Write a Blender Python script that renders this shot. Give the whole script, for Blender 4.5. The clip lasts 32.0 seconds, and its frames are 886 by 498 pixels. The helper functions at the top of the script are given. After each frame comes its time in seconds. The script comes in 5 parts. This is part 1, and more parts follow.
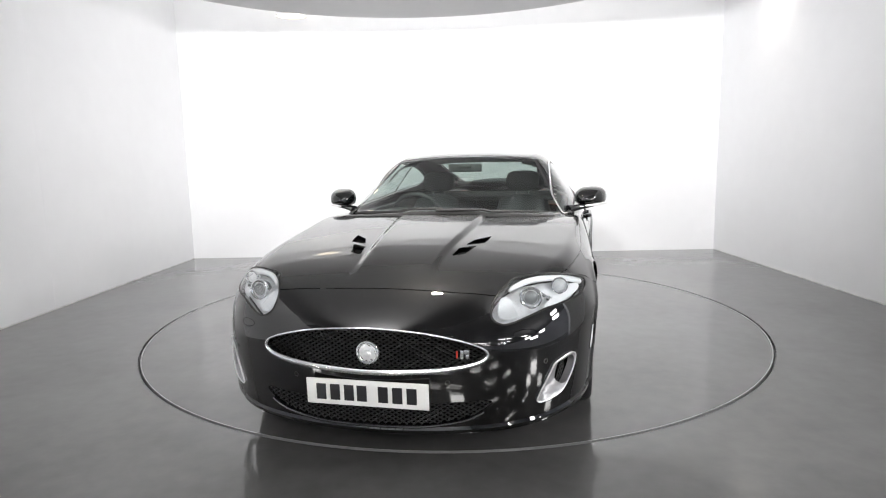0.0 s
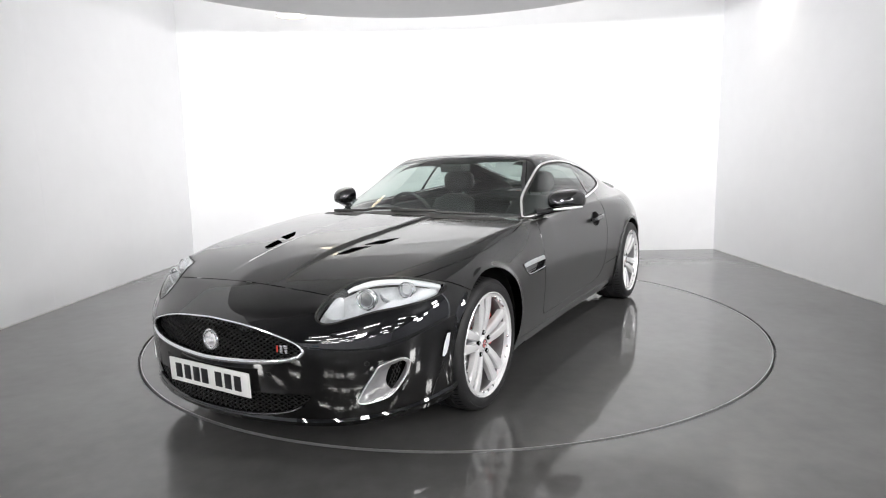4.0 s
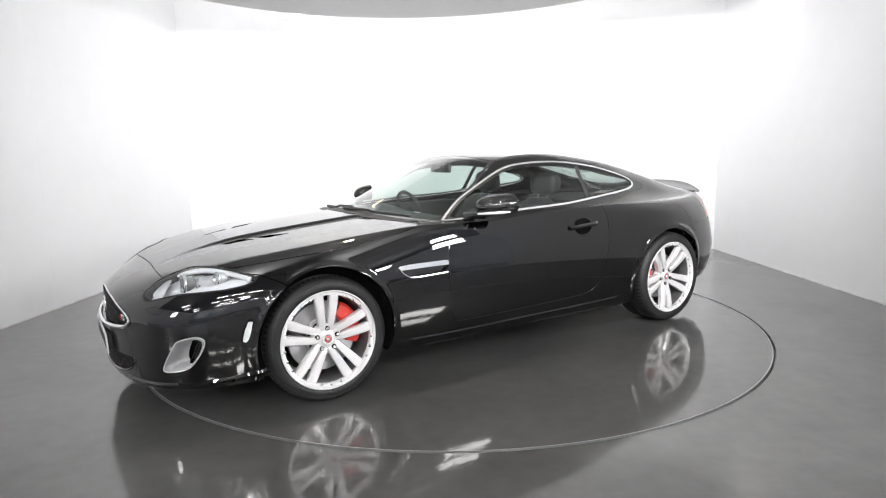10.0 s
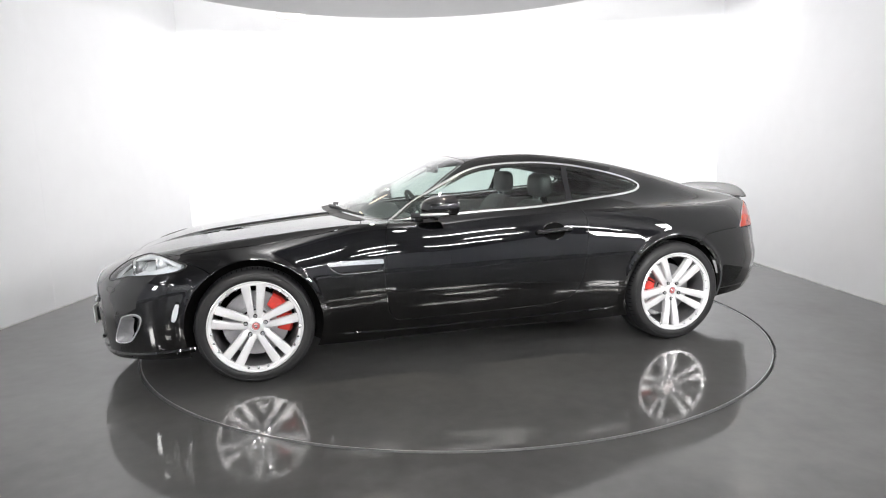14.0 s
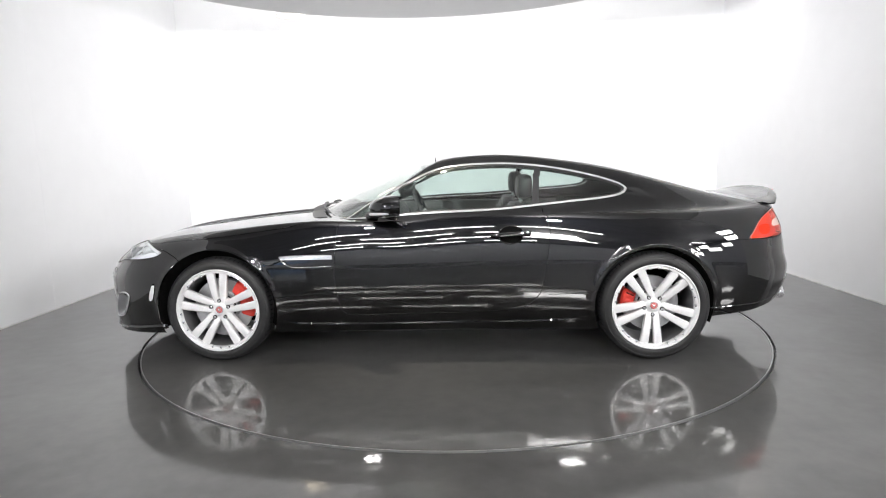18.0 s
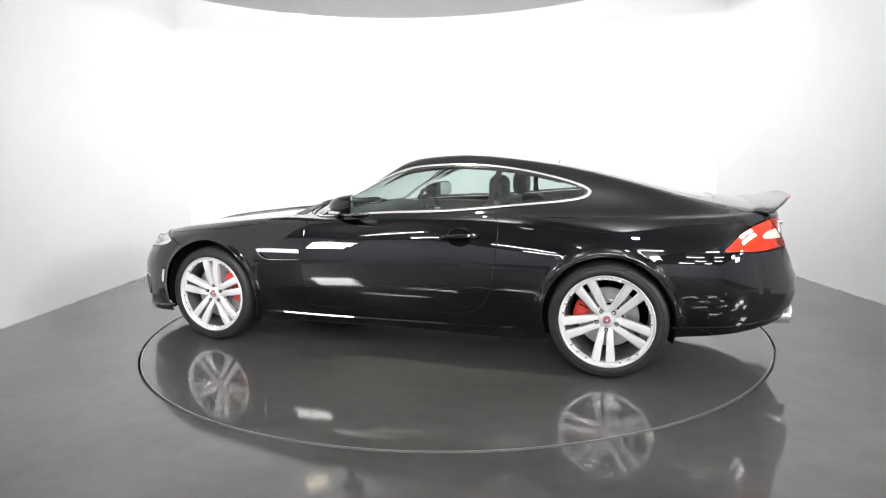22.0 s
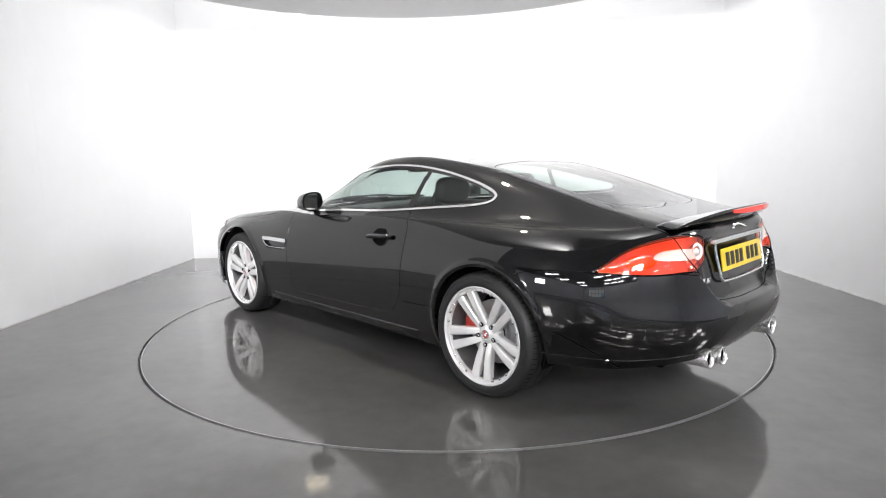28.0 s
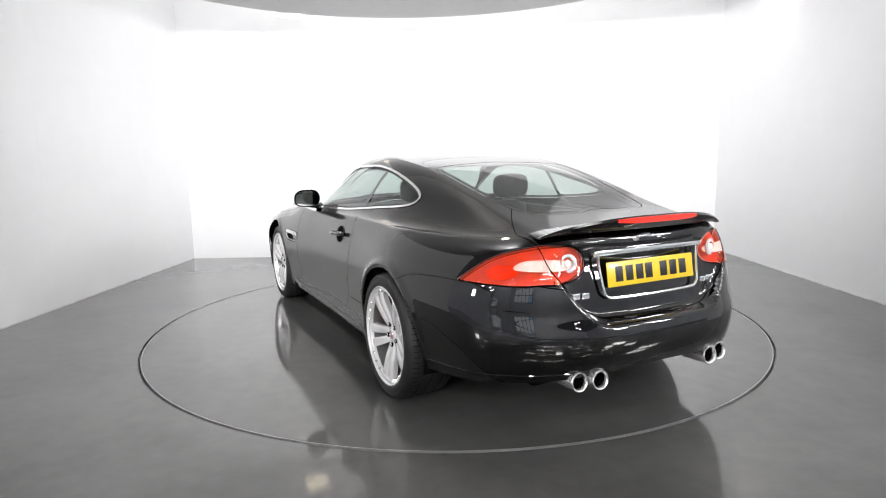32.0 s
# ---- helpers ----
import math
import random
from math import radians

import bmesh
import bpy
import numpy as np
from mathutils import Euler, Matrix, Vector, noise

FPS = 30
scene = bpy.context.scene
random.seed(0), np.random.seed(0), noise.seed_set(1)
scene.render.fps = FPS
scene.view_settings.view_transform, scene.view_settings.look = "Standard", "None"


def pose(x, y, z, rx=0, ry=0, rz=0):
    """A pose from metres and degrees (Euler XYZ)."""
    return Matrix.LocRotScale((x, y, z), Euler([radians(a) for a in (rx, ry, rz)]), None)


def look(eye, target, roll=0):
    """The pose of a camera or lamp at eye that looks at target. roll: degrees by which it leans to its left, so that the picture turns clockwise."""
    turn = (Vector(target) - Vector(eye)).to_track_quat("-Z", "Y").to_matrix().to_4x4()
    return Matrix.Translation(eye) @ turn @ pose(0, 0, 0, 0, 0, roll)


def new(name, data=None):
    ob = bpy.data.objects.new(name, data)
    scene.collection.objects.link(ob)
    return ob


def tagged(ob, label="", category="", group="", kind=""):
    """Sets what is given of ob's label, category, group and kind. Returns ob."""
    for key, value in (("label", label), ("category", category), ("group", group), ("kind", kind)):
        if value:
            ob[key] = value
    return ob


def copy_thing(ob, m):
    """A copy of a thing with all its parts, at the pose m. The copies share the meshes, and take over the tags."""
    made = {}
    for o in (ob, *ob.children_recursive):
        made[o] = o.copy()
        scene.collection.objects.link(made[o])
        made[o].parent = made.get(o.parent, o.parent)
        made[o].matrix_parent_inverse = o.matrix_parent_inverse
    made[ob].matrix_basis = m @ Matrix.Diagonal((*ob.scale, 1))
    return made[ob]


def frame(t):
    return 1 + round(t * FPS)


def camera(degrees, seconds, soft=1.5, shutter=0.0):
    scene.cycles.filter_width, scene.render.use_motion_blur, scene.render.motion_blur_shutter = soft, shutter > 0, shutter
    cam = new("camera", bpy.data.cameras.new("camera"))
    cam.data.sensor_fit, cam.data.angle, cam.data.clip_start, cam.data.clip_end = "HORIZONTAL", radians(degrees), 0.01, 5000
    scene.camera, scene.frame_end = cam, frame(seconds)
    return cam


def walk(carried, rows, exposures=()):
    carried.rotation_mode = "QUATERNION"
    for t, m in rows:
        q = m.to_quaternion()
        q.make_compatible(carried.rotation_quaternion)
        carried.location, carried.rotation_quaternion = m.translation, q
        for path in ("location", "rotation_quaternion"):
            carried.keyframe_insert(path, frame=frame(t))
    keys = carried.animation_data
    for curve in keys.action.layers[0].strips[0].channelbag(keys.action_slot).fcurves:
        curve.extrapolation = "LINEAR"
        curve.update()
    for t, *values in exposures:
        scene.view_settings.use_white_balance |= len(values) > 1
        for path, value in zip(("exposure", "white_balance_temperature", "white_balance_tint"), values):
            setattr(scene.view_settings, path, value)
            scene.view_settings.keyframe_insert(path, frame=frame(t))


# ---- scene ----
# ---- camera and its path ----
cam = camera(71.257, 32.0, soft=1.1)
EYE = pose(0, -4.8363, 1.2986, 81.279, 1.179, 0.711)
walk(cam, [(0, EYE), (32, EYE)], [(0, -0.14), (3, -0.14), (6, -0.02), (10, 0.04), (17, 0.05), (25, 0.10), (29, 0.09), (32, -0.04)])

# the turntable's turn: seconds, and the car's heading in degrees
TURN = [(0, -101.73), (1, -106.21), (2, -110.69), (3, -115.15), (6, -128.54), (7, -133.01), (8, -137.46), (9, -141.91), (10, -146.36), (11, -150.78), (12, -155.18), (13, -159.56), (14, -163.91), (17, -176.91), (18, -181.21), (19, -185.51), (20, -189.78), (21, -194.07), (22, -198.38), (23, -202.72), (25, -211.49), (28, -224.74), (30, -233.63), (32, -242.47)]
CAR_X, CAR_Y = 0.1073, 0.1468      # the middle of the wheelbase as it stands on the turntable
TABLE_R = 2.281

# ---- world, lamps and exposure ----
world = bpy.data.worlds.new("world")
scene.world = world
world.use_nodes = True
world.node_tree.nodes["Background"].inputs[0].default_value = (0.8, 0.85, 0.9, 1)
world.node_tree.nodes["Background"].inputs[1].default_value = 0.15
scene.view_settings.exposure = 0.0


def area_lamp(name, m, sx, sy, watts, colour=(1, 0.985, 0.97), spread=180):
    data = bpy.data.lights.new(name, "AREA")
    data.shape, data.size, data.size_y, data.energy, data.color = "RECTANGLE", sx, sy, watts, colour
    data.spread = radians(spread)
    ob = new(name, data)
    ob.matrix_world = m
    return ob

# ---- materials ----
def material(name, colour, rough=0.5, metal=0.0, coat=0.0, spec=0.5, grain=0.0, scale=20.0, bump=0.0, bump_scale=200.0, emit=None, power=0.0, rough_var=0.0):
    """A principled surface whose colour, roughness and relief vary at two scales."""
    mat = bpy.data.materials.new(name)
    mat.use_nodes = True
    nt = mat.node_tree
    b = nt.nodes["Principled BSDF"]
    b.inputs["Base Color"].default_value = (*colour, 1)
    b.inputs["Roughness"].default_value = rough
    b.inputs["Metallic"].default_value = metal
    b.inputs["Coat Weight"].default_value = coat
    b.inputs["Coat Roughness"].default_value = 0.03
    b.inputs["Specular IOR Level"].default_value = spec
    if emit:
        b.inputs["Emission Color"].default_value = (*emit, 1)
        b.inputs["Emission Strength"].default_value = power
    if grain or bump or rough_var:
        tc = nt.nodes.new("ShaderNodeTexCoord")
        n1, n2 = nt.nodes.new("ShaderNodeTexNoise"), nt.nodes.new("ShaderNodeTexNoise")
        n1.inputs["Scale"].default_value, n2.inputs["Scale"].default_value = scale, scale * 9
        n1.inputs["Detail"].default_value = n2.inputs["Detail"].default_value = 4
        for n in (n1, n2):
            nt.links.new(tc.outputs["Object"], n.inputs["Vector"])
        add = nt.nodes.new("ShaderNodeMath")
        add.operation = "MULTIPLY_ADD"
        add.inputs[1].default_value = 0.45
        nt.links.new(n2.outputs["Fac"], add.inputs[0])
        nt.links.new(n1.outputs["Fac"], add.inputs[2])
    if grain:
        mix = nt.nodes.new("ShaderNodeMapRange")
        mix.inputs["From Min"].default_value, mix.inputs["From Max"].default_value = 0.4, 1.05
        mix.inputs["To Min"].default_value, mix.inputs["To Max"].default_value = 1 - grain, 1 + grain
        nt.links.new(add.outputs[0], mix.inputs["Value"])
        mul = nt.nodes.new("ShaderNodeVectorMath")
        mul.operation = "SCALE"
        mul.inputs[0].default_value = colour
        nt.links.new(mix.outputs[0], mul.inputs["Scale"])
        nt.links.new(mul.outputs[0], b.inputs["Base Color"])
    if rough_var:
        mr = nt.nodes.new("ShaderNodeMapRange")
        mr.inputs["From Min"].default_value, mr.inputs["From Max"].default_value = 0.4, 1.05
        mr.inputs["To Min"].default_value, mr.inputs["To Max"].default_value = max(rough - rough_var, 0.01), rough + rough_var
        nt.links.new(add.outputs[0], mr.inputs["Value"])
        nt.links.new(mr.outputs[0], b.inputs["Roughness"])
    if bump:
        n3 = nt.nodes.new("ShaderNodeTexNoise")
        n3.inputs["Scale"].default_value, n3.inputs["Detail"].default_value = bump_scale, 3
        nt.links.new(tc.outputs["Object"], n3.inputs["Vector"])
        bp = nt.nodes.new("ShaderNodeBump")
        bp.inputs["Strength"].default_value, bp.inputs["Distance"].default_value = bump, 0.01
        nt.links.new(n3.outputs["Fac"], bp.inputs["Height"])
        nt.links.new(bp.outputs["Normal"], b.inputs["Normal"])
    return mat


def glass_material(name, tint, gloss=1.0):
    """Clear glass in one sheet: lets light through, tinted, and mirrors by Fresnel."""
    mat = bpy.data.materials.new(name)
    mat.use_nodes = True
    nt = mat.node_tree
    nt.nodes.remove(nt.nodes["Principled BSDF"])
    tr, gl, lw, pw, ma, mx = [nt.nodes.new(k) for k in ("ShaderNodeBsdfTransparent", "ShaderNodeBsdfGlossy", "ShaderNodeLayerWeight", "ShaderNodeMath", "ShaderNodeMath", "ShaderNodeMixShader")]
    tr.inputs["Color"].default_value = (*tint, 1)
    gl.inputs["Roughness"].default_value = 0.01
    gl.inputs["Color"].default_value = (gloss, gloss, gloss, 1)
    lw.inputs["Blend"].default_value = 0.5
    ma.use_clamp = True
    pw.operation, pw.inputs[1].default_value = "POWER", 5.0
    ma.operation, ma.inputs[1].default_value, ma.inputs[2].default_value = "MULTIPLY_ADD", 1.0, 0.065
    nt.links.new(lw.outputs["Facing"], pw.inputs[0])
    nt.links.new(pw.outputs[0], ma.inputs[0])
    nt.links.new(ma.outputs[0], mx.inputs[0])
    nt.links.new(tr.outputs[0], mx.inputs[1])
    nt.links.new(gl.outputs[0], mx.inputs[2])
    nt.links.new(mx.outputs[0], nt.nodes["Material Output"].inputs["Surface"])
    return mat


PAINT = material("black_paint", (0.0014, 0.0015, 0.0020), 0.36, metal=1.0, coat=1.0)
PAINT.node_tree.nodes["Principled BSDF"].inputs["Coat Roughness"].default_value = 0.012
PAINT.node_tree.nodes["Principled BSDF"].inputs["Coat IOR"].default_value = 1.7
_nt = PAINT.node_tree
_tc, _nz, _bp = _nt.nodes.new("ShaderNodeTexCoord"), _nt.nodes.new("ShaderNodeTexNoise"), _nt.nodes.new("ShaderNodeBump")
_nz.inputs["Scale"].default_value, _nz.inputs["Detail"].default_value = 9.0, 2.0
_bp.inputs["Strength"].default_value, _bp.inputs["Distance"].default_value = 0.012, 0.01
_nt.links.new(_tc.outputs["Object"], _nz.inputs["Vector"])
_nt.links.new(_nz.outputs["Fac"], _bp.inputs["Height"])
_nt.links.new(_bp.outputs["Normal"], _nt.nodes["Principled BSDF"].inputs["Coat Normal"])
BLACK = material("black_trim", (0.012, 0.012, 0.012), 0.45, grain=0.3, scale=30)
GLOSS_BLACK = material("gloss_black", (0.008, 0.008, 0.009), 0.12, coat=0.6)
DARK = material("dark_gap", (0.003, 0.003, 0.003), 0.9, spec=0.05)
CHROME = material("chrome", (0.86, 0.87, 0.88), 0.12, metal=0.88)
SATIN = material("satin_silver", (0.78, 0.78, 0.79), 0.3, metal=0.6, grain=0.06, scale=15)
ALLOY = material("alloy", (0.86, 0.86, 0.87), 0.24, metal=0.3, coat=0.8, grain=0.05, scale=12)
RUBBER = material("tyre_rubber", (0.013, 0.013, 0.014), 0.55, grain=0.25, scale=18, bump=0.12, bump_scale=90)
IRON = material("brake_iron", (0.48, 0.48, 0.49), 0.36, metal=0.75, grain=0.15, scale=25)
RED = material("caliper_red", (0.72, 0.045, 0.03), 0.35, coat=0.5, grain=0.1, scale=30)
SHELF = material("shelf_cloth", (0.02, 0.02, 0.021), 0.8, grain=0.1, scale=2)
LEATHER = material("black_leather", (0.014, 0.014, 0.015), 0.5, grain=0.25, scale=25, bump=0.15, bump_scale=160)
GLASS = glass_material("tinted_glass", (0.67, 0.75, 0.72))
CLEAR = glass_material("clear_lens", (0.92, 0.94, 0.95))
FLOOR = material("grey_floor_paint", (0.078, 0.077, 0.0765), 0.04, coat=1.0, spec=0.1, grain=0.34, scale=1.1, bump=0.028, bump_scale=38, rough_var=0.035)
_b = FLOOR.node_tree.nodes["Principled BSDF"]
FLOOR.node_tree.links.new(_b.inputs["Roughness"].links[0].from_socket, _b.inputs["Coat Roughness"])
FLOOR.node_tree.links.remove(_b.inputs["Roughness"].links[0])
_b.inputs["Roughness"].default_value = 0.34
_b.inputs["Coat IOR"].default_value = 1.52
FLOOR.node_tree.links.new(_b.inputs["Normal"].links[0].from_socket, _b.inputs["Coat Normal"])
WALL = material("white_wall_paint", (0.845, 0.85, 0.865), 0.65, grain=0.03, scale=0.7, bump=0.05, bump_scale=60)
CEIL = material("ceiling_paint", (0.72, 0.72, 0.73), 0.7, grain=0.03, scale=0.8)
LAMP = material("lamp_tube", (0.9, 0.9, 0.9), 0.5, emit=(1, 0.98, 0.95), power=118.0)
WARM = material("downlight_glow", (0.9, 0.85, 0.75), 0.5, emit=(1, 0.82, 0.58), power=16.0)
HALL = material("hall_wall_paint", (0.74, 0.76, 0.82), 0.7, grain=0.08, scale=0.5)
STEEL = material("roof_sheet", (0.33, 0.33, 0.34), 0.55, grain=0.15, scale=1.5)
LAMP_BODY = material("lamp_housing", (0.6, 0.6, 0.6), 0.4)

# ---- the room ----
def box_bm(bm, x0, y0, z0, x1, y1, z1):
    m = Matrix.LocRotScale(((x0 + x1) / 2, (y0 + y1) / 2, (z0 + z1) / 2), None, (x1 - x0, y1 - y0, z1 - z0))
    return bmesh.ops.create_cube(bm, size=1, matrix=m)["verts"]


def structure(name, bm, mat, label=""):
    me = bpy.data.meshes.new(name)
    bm.to_mesh(me)
    bm.free()
    ob = new(name, me)
    ob.data.materials.append(mat)
    return tagged(ob, label, "", "", "structure")


def wall(name, a, b, z0, z1, thick, label):
    """An upright wall from a to b; its thickness lies to the right of that line."""
    bm = bmesh.new()
    ax, ay, bx, by = *a, *b
    n = Vector((by - ay, ax - bx, 0)).normalized() * thick
    pts = [Vector((ax, ay, 0)), Vector((bx, by, 0)), Vector((bx, by, 0)) + n, Vector((ax, ay, 0)) + n]
    lo, hi = [bm.verts.new(p + Vector((0, 0, z0))) for p in pts], [bm.verts.new(p + Vector((0, 0, z1))) for p in pts]
    bm.faces.new(lo[::-1])
    bm.faces.new(hi)
    for i in range(4):
        bm.faces.new((lo[i], lo[(i + 1) % 4], hi[(i + 1) % 4], hi[i]))
    return structure(name, bm, WALL, label)


HALL_Z, DISC_Z = 4.2, 2.8
# floor with the round opening in which the turntable lies
bm = bmesh.new()
inner = [bm.verts.new(((TABLE_R + 0.010) * math.cos(math.tau * i / 128), (TABLE_R + 0.010) * math.sin(math.tau * i / 128), 0)) for i in range(128)]
outer = []
for i in range(128):
    a = math.tau * i / 128
    k = 1 / max(abs(math.cos(a)) / 12.0, abs(math.sin(a)) / 20.0)
    outer.append(bm.verts.new((k * math.cos(a), k * math.sin(a), 0)))
low = [bm.verts.new((v.co.x, v.co.y, -0.12)) for v in inner]
for i in range(128):
    j = (i + 1) % 128
    bm.faces.new((inner[i], outer[i], outer[j], inner[j]))
    bm.faces.new((inner[j], low[j], low[i], inner[i]))
bm.faces.new(low)
structure("floor", bm, FLOOR, "dark grey painted floor, glossy and lightly stained")

wall("wall_north", (-3.72, 3.2), (3.72, 3.2), 0, HALL_Z, -0.15, "bright white back wall of the photo bay")
wall("wall_west", (-3.71, -2.6), (-3.42, 3.2), 0, HALL_Z, -0.15, "white painted side wall with faint panel joints")
wall("wall_east", (3.41, 3.2), (3.64, -2.0), 0, HALL_Z, -0.15, "white painted side wall washed by a downlight")
bm = bmesh.new()
box_bm(bm, -4.0, -1.896, HALL_Z, 4.0, 3.5, HALL_Z + 0.12)
structure("ceiling", bm, CEIL, "pale grey plastered ceiling over the bay")
bm = bmesh.new()
bmesh.ops.create_cone(bm, cap_ends=True, segments=160, radius1=2.6, radius2=2.6, depth=0.14, matrix=Matrix.Translation((-0.31, -0.27, DISC_Z + 0.07)))
structure("ceiling_disc", bm, CEIL, "round dropped ceiling panel over the turntable")
FOOT = material("scuffed_wall_foot", (0.62, 0.62, 0.62), 0.7, grain=0.5, scale=9)
for name, a, b, n in (("baseboard_west", (-3.71, -2.6), (-3.42, 3.2), 1), ("baseboard_east", (3.64, -2.0), (3.41, 3.2), -1)):
    bm = bmesh.new()
    v = box_bm(bm, 0, -0.004, 0.0, math.hypot(b[0] - a[0], b[1] - a[1]) - 0.006, 0.004, 0.009)
    bmesh.ops.transform(bm, matrix=pose(a[0] + n * 0.004, a[1], 0, 0, 0, math.degrees(math.atan2(b[1] - a[1], b[0] - a[0]))), verts=bm.verts)
    structure(name, bm, FOOT, "thin scuffed grey sealing strip along the wall foot")
# the hall in front of the bay
wall("wall_south", (9.0, -15.0), (-9.0, -15.0), 0, HALL_Z, -0.2, "plain grey end wall of the hall")
wall("wall_hall_west", (-9.0, -15.0), (-9.0, -2.6), 0, HALL_Z, -0.2, "plain grey hall wall")
wall("wall_hall_east", (9.0, -2.0), (9.0, -15.0), 0, HALL_Z, -0.2, "plain grey hall wall")
wall("wall_return_west", (-9.0, -2.6), (-3.86, -2.6), 0, HALL_Z, -0.15, "plain grey return wall beside the bay")
wall("wall_return_east", (3.79, -2.0), (9.0, -2.0), 0, HALL_Z, -0.15, "plain grey return wall beside the bay")
for n in ("wall_south", "wall_hall_west", "wall_hall_east", "wall_return_west", "wall_return_east"):
    bpy.data.objects[n].data.materials[0] = HALL
bm = bmesh.new()
box_bm(bm, -9.2, -15.2, HALL_Z, 9.2, -1.9, HALL_Z + 0.12)
structure("ceiling_hall", bm, STEEL, "grey sheet-metal hall ceiling")

DAYLIGHT = material("frosted_daylight_pane", (0.6, 0.62, 0.64), 0.6, emit=(0.92, 0.96, 1.0), power=1.1)
DAYLIGHT_BLUE = material("blue_daylight_pane", (0.3, 0.45, 0.7), 0.6, emit=(0.4, 0.62, 1.0), power=1.0)
window = tagged(new("window_1"), "row of tall frosted hall windows with dark frames", "", "", "structure")
for k in range(5):
    for j in range(2):
        x0, z0 = -7.9 + 0.78 * k, 1.35 + 1.12 * j
        bm = bmesh.new()
        box_bm(bm, x0 + 0.04, -14.995, z0 + 0.04, x0 + 0.74, -14.975, z0 + 1.08)
        me = bpy.data.meshes.new("pane")
        bm.to_mesh(me)
        bm.free()
        me.materials.append(DAYLIGHT_BLUE if (k, j) == (4, 0) else DAYLIGHT)
        new("pane", me).parent = window
for x0, z0, x1, z1 in [(-7.9 + 0.78 * k - 0.035, 1.35, -7.9 + 0.78 * k + 0.035, 3.6) for k in range(6)] + [(-7.93, 1.35 + 1.12 * j - 0.035, -3.97, 1.35 + 1.12 * j + 0.035) for j in range(3)]:
    bm = bmesh.new()
    box_bm(bm, x0, -14.998, z0, x1, -14.96 if z1 - z0 > 1 else -14.962, z1)
    me = bpy.data.meshes.new("window_frame")
    bm.to_mesh(me)
    bm.free()
    me.materials.append(DARK)
    new("window_frame", me).parent = window


def strip_light():
    """A fluorescent batten: housing, tube and two end caps."""
    ob = tagged(new("strip_light"), "white fluorescent strip light under the hall ceiling", "light", "strip lights in the hall")
    for name, x0, x1, z0, z1, w, mat in (("housing", -0.62, 0.62, 0.05, 0.11, 0.05, LAMP_BODY), ("tube", -0.59, 0.59, 0.012, 0.045, 0.02, LAMP), ("end_cap", -0.62, -0.592, 0.0, 0.048, 0.04, LAMP_BODY), ("end_cap", 0.592, 0.62, 0.0, 0.048, 0.04, LAMP_BODY)):
        bm = bmesh.new()
        v = box_bm(bm, x0, -w, z0, x1, w, z1)
        bmesh.ops.bevel(bm, geom=bm.edges[:], offset=0.008, segments=2, affect="EDGES")
        me = bpy.data.meshes.new(name)
        bm.to_mesh(me)
        bm.free()
        me.materials.append(mat)
        p = new(name, me)
        p.parent = ob
    return ob


first = None
for x in (-7.4, -2.9, -1.3, 0.3, 3.6, 5.9):
    for iy in range(1, 5):
        m = pose(x + (0.8 if iy % 2 and x < 7 else 0), -5.2 - 1.9 * iy, HALL_Z - 0.112)
        if first is None:
            first = strip_light()
            first.matrix_world = m
        else:
            copy_thing(first, m)
# two added fill spots without fittings, to brighten the back wall
for x in (-0.9, 0.9):
    spot = bpy.data.lights.new("track_spot", "SPOT")
    spot.energy, spot.color, spot.spot_size, spot.spot_blend, spot.shadow_soft_size = 840, (1, 0.985, 0.97), radians(88), 1.0, 0.08
    new("track_spot", spot).matrix_world = look((x, -3.1, 2.62), (1.1 * x, 3.2, 1.75))
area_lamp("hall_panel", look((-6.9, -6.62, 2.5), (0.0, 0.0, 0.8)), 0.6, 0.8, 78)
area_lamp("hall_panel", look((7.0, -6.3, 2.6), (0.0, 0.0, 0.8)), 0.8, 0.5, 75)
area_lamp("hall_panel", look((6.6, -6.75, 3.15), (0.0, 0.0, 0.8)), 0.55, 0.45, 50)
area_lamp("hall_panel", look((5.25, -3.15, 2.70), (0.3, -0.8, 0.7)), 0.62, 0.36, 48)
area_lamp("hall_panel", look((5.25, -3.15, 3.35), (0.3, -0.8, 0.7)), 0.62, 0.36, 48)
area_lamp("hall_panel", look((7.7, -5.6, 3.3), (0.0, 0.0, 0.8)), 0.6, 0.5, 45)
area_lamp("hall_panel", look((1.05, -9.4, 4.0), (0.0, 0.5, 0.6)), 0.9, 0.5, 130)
area_lamp("cove_light", look((0, 1.9, 3.3), (0, 3.2, 1.4)), 5.4, 0.25, 25)
area_lamp("cove_light", look((-0.31, -0.27, 2.99), (-0.31, -0.27, 4.0)), 4.2, 4.2, 84)
spot = bpy.data.lights.new("wall_washer", "SPOT")
spot.energy, spot.color, spot.spot_size, spot.spot_blend, spot.shadow_soft_size = 20.0, (1, 0.93, 0.82), radians(90), 1.0, 0.03
new("wall_washer", spot).matrix_world = look((3.24, 2.0, 3.205), (3.46, 2.0, 2.72))


